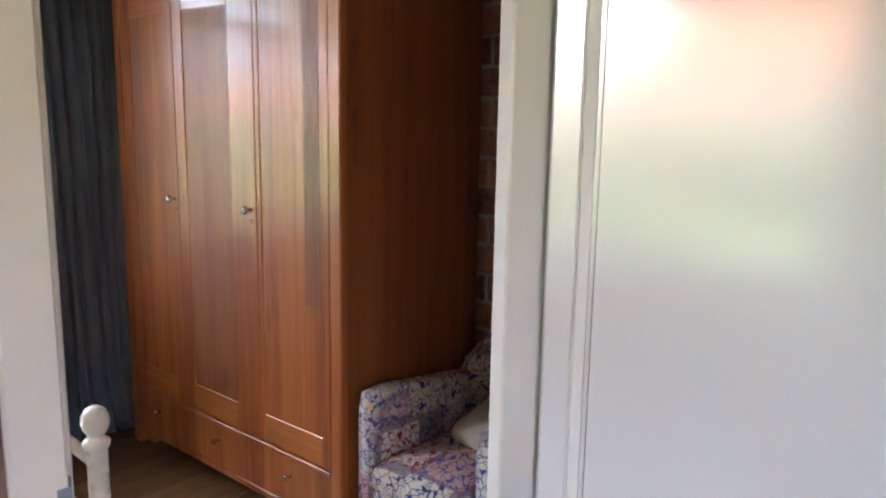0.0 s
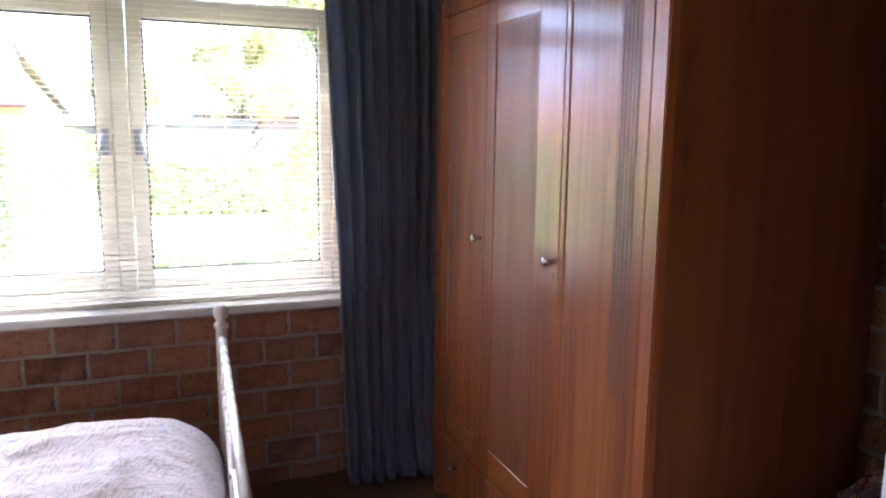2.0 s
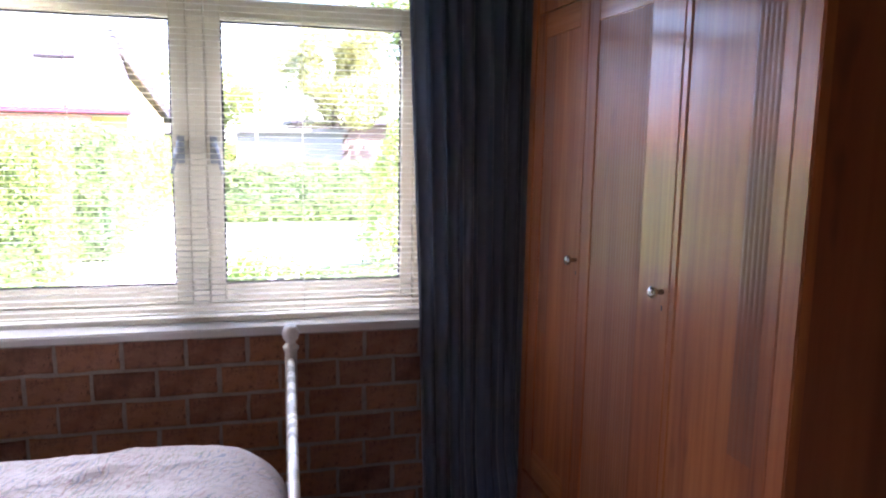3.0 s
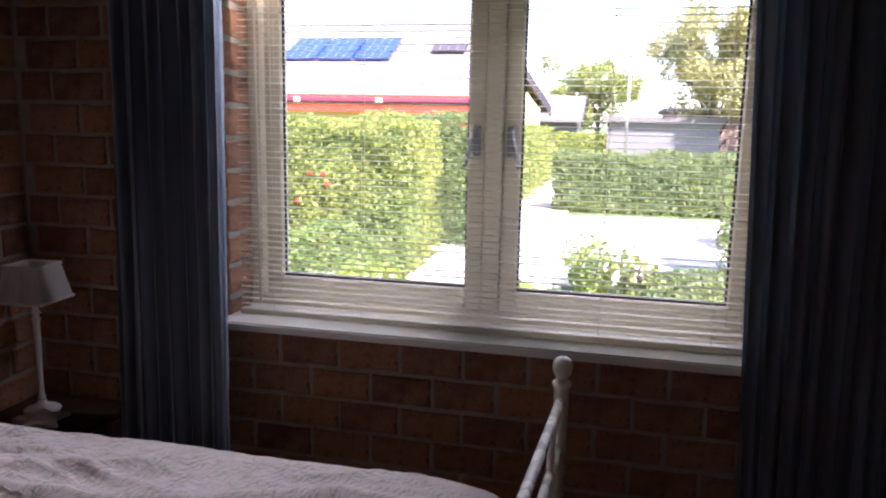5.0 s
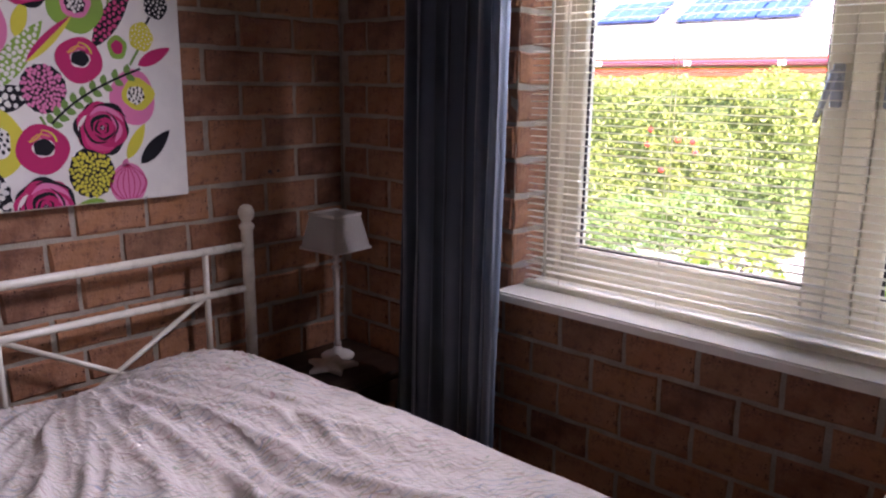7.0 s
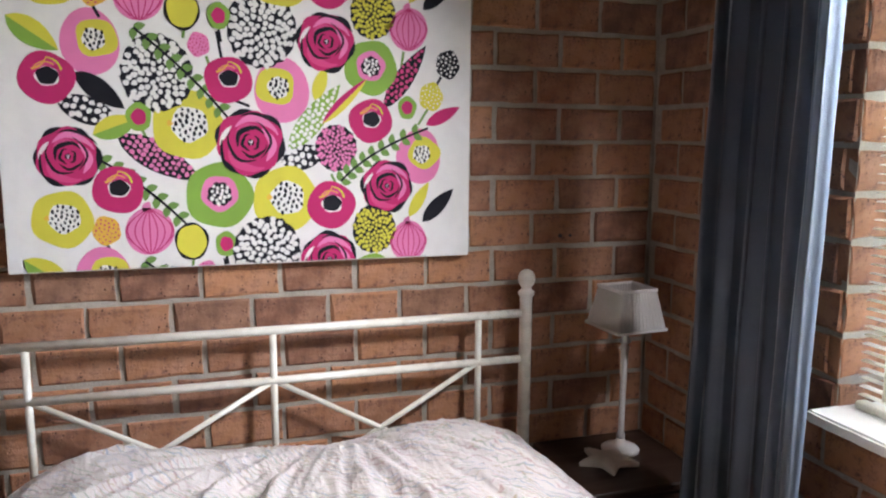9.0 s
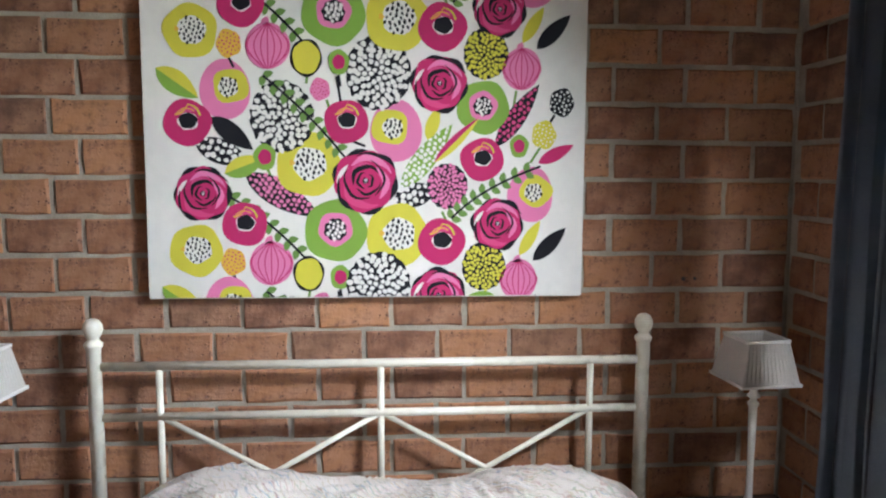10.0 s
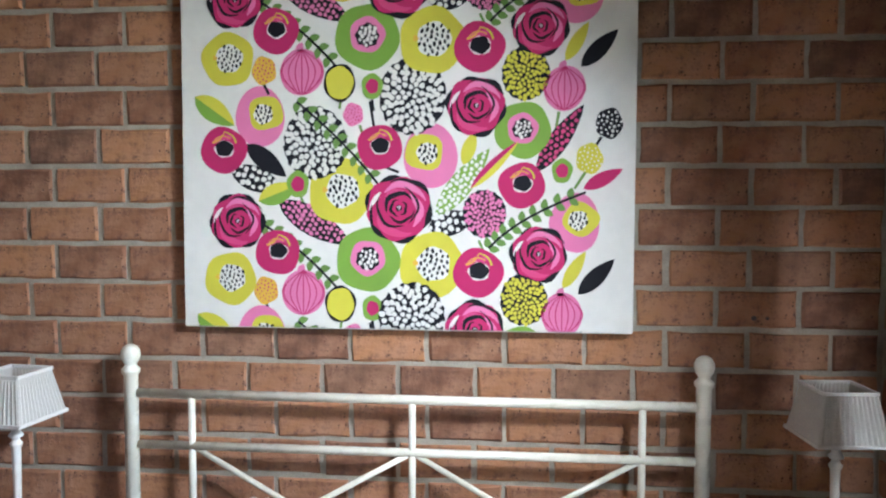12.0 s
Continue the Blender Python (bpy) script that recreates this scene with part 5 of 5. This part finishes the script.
def tree(x, y, h, crown, seed, leaf, label, low=0.3, count=5000, size=0.13):
    rnd = random.Random(seed)
    tr = thing("tree", label, "tree", at=(x, y, GZ))
    bm = bmesh.new()
    rod(bm, (0, 0, 0), (0.1, 0, h * 0.55), 0.16, 10, 0.09)
    tips = []
    for k in range(14):
        a, z0 = rnd.uniform(0, 6.28), h * rnd.uniform(low, 0.55)
        tip = Vector((crown * 0.75 * math.cos(a) * rnd.uniform(0.5, 1), crown * 0.75 * math.sin(a) * rnd.uniform(0.5, 1), z0 + h * rnd.uniform(0.12, 0.42)))
        rod(bm, (0.05, 0, z0), tip, 0.06, 6, 0.015)
        tips.append(tip)
    part("trunk", bm, BARK, tr)
    spots = []
    for k in range(42):
        c = rnd.choice(tips) + Vector((rnd.gauss(0, crown * 0.25), rnd.gauss(0, crown * 0.25), rnd.gauss(0, h * 0.07)))
        r = crown * rnd.uniform(0.16, 0.34)
        for _ in range(count // 42):
            dv = Vector((rnd.gauss(0, 1), rnd.gauss(0, 1), rnd.gauss(0, 0.8))).normalized()
            spots.append((c + dv * r * rnd.uniform(0.5, 1.05), dv))
    bm = bmesh.new()
    leaves(bm, spots, size, rnd)
    part("crown", bm, leaf, tr)
    return tr


tree(5.0, 27.0, 6.6, 2.3, 21, LEAF_PALE, "tall loose-crowned tree with yellowish leaves behind the road", low=0.06, count=30000, size=0.062)
tree(8.6, 30.0, 9.0, 3.0, 24, LEAF_TREE, "tall loose-crowned tree behind the road", count=5000)
tree(0.75, 46.0, 5.4, 2.4, 22, LEAF_TREE, "rounded green tree in the distance", low=0.2, count=12000, size=0.10)
tree(-9.6, 14.5, 6.0, 1.6, 23, LEAF_LIME, "light green garden tree beside the house", count=3000)


def house(x0, x1, y0, y1, eave, ridge, tile, wall_mat, label, rake=0.0):
    """A low house with a gabled roof whose ridge runs along x; rake draws its ridge back at the x1 end."""
    hs = thing("house", label, "house")
    part("wall", boxed(x0 + 0.4, x1 - 0.3, y0 + 0.6, y1 - 0.6, GZ, eave), wall_mat, hs)
    ym, th = (y0 + y1) / 2, 0.16
    for ya, sgn in ((y0, 1), (y1, -1)):
        bm = bmesh.new()
        rowsn = 22
        for k in range(rowsn):
            f0, f1 = k / rowsn, (k + 1.12) / rowsn
            p = [(ya + (ym - ya) * f, eave + (ridge - eave) * f) for f in (f0, f1)]
            lift = 0.035
            v = [bm.verts.new(q) for q in ((x0, p[0][0], p[0][1] + lift), (x1 - rake * f0, p[0][0], p[0][1] + lift), (x1 - rake * min(1, f1), p[1][0], p[1][1]), (x0, p[1][0], p[1][1]),
                                           (x0, p[0][0], p[0][1] - th), (x1 - rake * f0, p[0][0], p[0][1] - th))]
            bm.faces.new(v[:4] if sgn > 0 else v[3::-1])
            bm.faces.new((v[0], v[4], v[5], v[1]))
        part("roof", bm, tile, hs)
    for xe, s in ((x1, 1), (x0, -1)):
        back = rake if s > 0 else 0.0
        bm = bmesh.new()
        vs = [bm.verts.new((xe - s * 0.35 - d, y, z)) for y, z, d in ((y0 + 0.6, GZ, 0), (y1 - 0.6, GZ, 0), (y1 - 0.6, eave, 0), (ym, ridge - 0.3, back), (y0 + 0.6, eave, 0))]
        bm.faces.new((vs[0], vs[1], vs[2], vs[4]))
        bm.faces.new((vs[4], vs[2], vs[3]))
        part("gable", bm, wall_mat, hs)
        bm = bmesh.new()
        for ya in (y0, y1):
            a, b_ = Vector((xe, ya, eave)), Vector((xe - back, ym, ridge))
            vv = [bm.verts.new(q) for q in (a + Vector((0, 0, 0.06)), b_ + Vector((0, 0, 0.06)), b_ - Vector((0, 0, 0.30)), a - Vector((0, 0, 0.30)))]
            bm.faces.new(vv)
        r = bmesh.ops.extrude_face_region(bm, geom=bm.faces[:])
        for v in [g for g in r["geom"] if isinstance(g, bmesh.types.BMVert)]:
            v.co.x += s * 0.06
        part("verge_board", bm, DARK_TRIM, hs)
    return hs


EAVE = 2.16
hs = house(-18.0, -0.50, 20.0, 30.0, EAVE, EAVE + 2.49, ROOF_TILE, YELLOW_WALL, "low yellow house with a pale tiled roof and red fascia", rake=1.35)
part("fascia", boxed(-18.0, -1.5, 19.93, 20.0, EAVE - 0.38, EAVE - 0.20), RED_TRIM, hs, "bright red fascia board")
part("gutter", boxed(-18.0, -0.60, 19.86, 19.99, EAVE - 0.14, EAVE, bevel=0.03), MAROON_TRIM, hs, "dark maroon gutter")
part("eaves_board", boxed(-18.0, -0.60, 19.95, 20.03, EAVE, EAVE + 0.07), RED_TRIM, hs, "red eaves board")
part("porch_post", boxed(-1.8, -1.6, 20.0, 20.2, 1.1, EAVE - 0.31), RED_TRIM, hs, "red porch post")
for x in (-8.9, -6.35, -4.05):
    for dx in (0.0, 0.11):
        part("gutter_clip", boxed(x + dx, x + dx + 0.06, 19.84, 19.86, EAVE - 0.13, EAVE - 0.01), WHITE_TRIM, hs)
slope = math.atan2(2.49, 5.0)


def on_roof(name, x, f0, f1, w, mat, label):
    bm = boxed(0, w, 0, (f1 - f0) * 5.0 / math.cos(slope), 0.02, 0.10, bevel=0.01)
    ob = part(name, bm, mat, hs, label)
    ob.matrix_basis = Matrix.Translation((x, 20 + f0 * 5.0, EAVE + f0 * 2.49 + 0.06)) @ Matrix.Rotation(slope, 4, "X")
    for k in range(1, 4):
        bar = part("cell_line", boxed(w * k / 4 - 0.012, w * k / 4 + 0.012, 0.02, (f1 - f0) * 5.0 / math.cos(slope) - 0.02, 0.1, 0.104), GREY_METAL, ob)
    return ob


for k in range(3):
    on_roof("solar_panel", -7.75 + k * 1.13, 0.42, 0.70, 1.06, SOLAR, "blue solar panel on the roof")
on_roof("solar_panel", -10.4, 0.45, 0.70, 1.9, SOLAR, "blue solar panel on the roof")
on_roof("roof_window", -3.3, 0.52, 0.62, 1.0, DARK_TRIM, "dark roof window")
house(-4.4, 0.2, 40.0, 47.0, 1.85, 3.15, ROOF_TILE, GREY_WALL, "distant low house with a pale roof")
garage = thing("garage", "flat-roofed grey garage beyond the hedge", "garage")
part("wall", boxed(1.75, 5.2, 26.0, 31.0, GZ, 1.70), PALE_GREY, garage)
part("roof", boxed(1.62, 5.33, 25.8, 31.2, 1.70, 1.86), GREY_WALL, garage)
big = thing("distant_house", "brown brick house behind the trees", "house")
part("wall", boxed(4.1, 13.0, 33.0, 40.0, GZ, 2.15), BROWN_WALL, big)
part("roof", boxed(3.9, 13.3, 32.6, 40.4, 2.15, 2.33), DARK_TRIM, big)
lampost = thing("street_lamp", "pale grey street lamp beside the road", "street lamp", at=(2.35, 24.0, GZ))
part("pole", rodded((0, 0, 0), (0, 0, 3.75), 0.055, 10, 0.035), GREY_METAL, lampost)
part("lamp_head", lathe([(0.04, 3.75), (0.17, 3.80), (0.15, 3.90), (0.03, 3.97)], 14), WHITE_TRIM, lampost)
# garden seen from the hall window
hedge(-16, 10, -11.0, -9.8, 1.5, 4000, 0.11, LEAF_HEDGE, 31, "clipped hedge in the back garden")
house(-15.0, 4.0, -24.0, -15.0, 2.5, 5.2, ORANGE_TILE, WALL_PLASTER, "house with an orange tiled roof across the back garden")


# ---- floor boards ----
rnd = random.Random(5)
cache = {}


def board_mesh(w):
    k = round(w, 2)
    if k not in cache:
        bm = boxed(0, k - 0.0015, 0, 0.1385, -0.0118, 0.0, bevel=0.0012)
        me = bpy.data.meshes.new("board")
        bm.to_mesh(me)
        bm.free()
        me.materials.append(FLOOR_WOOD)
        cache[k] = me
    return cache[k]


for r in range(42):
    y = -2.42 + r * 0.14
    x = -1.38 if y < 0.5 else 0.0
    first = True
    while x < EAST - 0.05:
        w = round(min(rnd.choice((0.4, 0.6, 0.8, 1.0) if first else (0.8, 1.0, 1.2, 1.4)), EAST - x), 2)
        first = False
        ob = new("board", board_mesh(w))
        ob.parent = floor_ob
        ob.location = (x, y, rnd.uniform(-0.0006, 0.0))
        x += w


# ---- bricks ----
def brick_shape(w, h, depth, seed):
    """A brick with chipped, slightly uneven face edges; its face at y = 0, looking to -y."""
    q = random.Random(seed)

    def j(a):
        return q.uniform(-a, a)
    c = 0.0055
    outline = [(0, 0), (w * 0.36, 0), (w * 0.7, 0), (w, 0), (w, h * 0.5), (w, h), (w * 0.66, h), (w * 0.3, h), (0, h), (0, h * 0.5)]
    n = len(outline)
    back = [(x, depth, z) for x, z in outline]
    mid = [(x + j(0.0025), c + 0.002 + j(0.002), z + j(0.0025)) for x, z in outline]
    front = []
    for x, z in outline:
        fx = c if x == 0 else (w - c if x == w else x)
        fz = c if z == 0 else (h - c if z == h else z)
        chip = 0.004 if q.random() < 0.15 else 0.0
        front.append((fx + j(0.0032) + (chip if x == 0 else (-chip if x == w else 0)), j(0.0012), fz + j(0.0030) + (chip if z == 0 else (-chip if z == h else 0))))
    f = [tuple(2 * n + k for k in range(n))]
    for k in range(n):
        m = (k + 1) % n
        f += [(n + k, n + m, 2 * n + m, 2 * n + k), (k, m, n + m, n + k)]
    return back + mid + front, f


brick_cache = {}


def brick_mesh(w, variant):
    key = (round(w, 3), variant)
    if key not in brick_cache:
        v, f = brick_shape(key[0], COURSE - 0.0135, 0.05, variant * 31 + round(w * 1000))
        me = bpy.data.meshes.new("brick")
        me.from_pydata(v, [], f)
        me.materials.append(BRICK)
        me.update()
        brick_cache[key] = me
    return brick_cache[key]


def rows_of(length, offset_even, offset_odd, z_max, holes, seed):
    """Places (u, z, w) of the bricks of a wall in running bond, cut at its ends and round its openings."""
    q = random.Random(seed)
    z, k = COURSE0 - COURSE, 0
    while z < z_max:
        z0, z1 = max(z, 0) + 0.0, min(z + COURSE, z_max)
        spans = [(0.0, length)]
        for a, b_, c, d_ in holes:
            if z0 + COURSE * 0.5 > c and z0 + COURSE * 0.5 < d_:
                spans = [s for s0, s1 in spans for s in ((s0, a), (b_, s1)) if s[1] - s[0] > 0.02]
        off = offset_even if k % 2 == 0 else offset_odd
        for s0, s1 in spans:
            u = s0 + ((off - s0) % PITCH) - PITCH
            while u < s1:
                a, b_ = max(u, s0), min(u + PITCH, s1)
                if b_ - a > 0.035 and z1 - z0 > 0.06:
                    yield a + 0.0065 + q.uniform(-0.002, 0.002), z + 0.0068 + q.uniform(-0.0018, 0.0018), b_ - a - 0.013
                u += PITCH
        z, k = z + COURSE, k + 1


def lay_bricks(wall, base, length, even, odd, holes, seed, chosen=None):
    """Bricks as parts of a wall, up to 300; the rest joined into one."""
    q = random.Random(seed + 99)
    rest_v, rest_f = [], []
    count = 0
    for u, z, w in rows_of(length, even, odd, CEIL, holes, seed):
        m = base @ Matrix.Translation((u, q.uniform(-0.0012, 0.0012), z)) @ Euler((q.uniform(-0.006, 0.006), q.uniform(-0.006, 0.006), q.uniform(-0.006, 0.006))).to_matrix().to_4x4()
        near = count < 300 and (chosen is None or chosen(u, z))
        if near:
            ob = new("brick", brick_mesh(w, q.randrange(3)))
            ob.parent = wall
            ob.matrix_basis = m
            count += 1
        else:
            v, f = brick_shape(w, COURSE - 0.0135, 0.05, q.randrange(9999))
            n0 = len(rest_v)
            rest_v += [m @ Vector(p) for p in v]
            rest_f += [tuple(i + n0 for i in fc) for fc in f]
    if rest_v:
        me = bpy.data.meshes.new("far_bricks")
        me.from_pydata([tuple(p) for p in rest_v], [], rest_f)
        me.materials.append(BRICK_JOINED)
        ob = new("far_bricks", me)
        ob.parent = wall
        tagged(ob, kind="stuff")


# course counting starts at the floor: offsets give the head joints of the even and odd courses
lay_bricks(wall_west, Matrix.Translation((0, 0.702, 0)) @ Matrix.Rotation(math.pi / 2, 4, "Z"), NORTH - 0.702, 1.631 - 0.702, 1.489 - 0.702, [], 1)
lay_bricks(wall_north, Matrix.Translation((0, NORTH, 0)), EAST, 1.747, 1.638, [(WIN[0], WIN[1], WIN[2], WIN[3])], 2)
lay_bricks(wall_east, Matrix.Translation((EAST, NORTH, 0)) @ Matrix.Rotation(-math.pi / 2, 4, "Z"), NORTH - 0.64, 0.05, 0.165, [], 3, lambda u, z: u > 1.7)
lay_bricks(wall_south, Matrix.Translation((1.685, 0.822, 0)) @ Matrix.Translation((-0.22, 0, 0)), 0.22, 0.223 - 1.38, 0.108 - 1.38, [], 4)
for y, r in ((3.111, 0.0075), (3.148, 0.005)):
    hole = part("plug_hole", rodded((-0.012, y, 1.167), (0.0035, y, 1.167), r, 8), DARK_TRIM, wall_west, "dark plug hole")
# brick reveals beside the window
for base in (Matrix.Translation((WIN[0], NORTH + 0.006, 0)) @ Matrix.Rotation(math.pi / 2, 4, "Z"), Matrix.Translation((WIN[1], NORTH + 0.176, 0)) @ Matrix.Rotation(-math.pi / 2, 4, "Z")):
    z, k = COURSE0 + 6 * COURSE, 0
    while z < WIN[3] - 0.05:
        ob = new("brick", brick_mesh(0.170, k % 3))
        ob.parent = wall_north
        ob.matrix_basis = base @ Matrix.Translation((0, -0.004, z + 0.0068))
        z, k = z + COURSE, k + 1
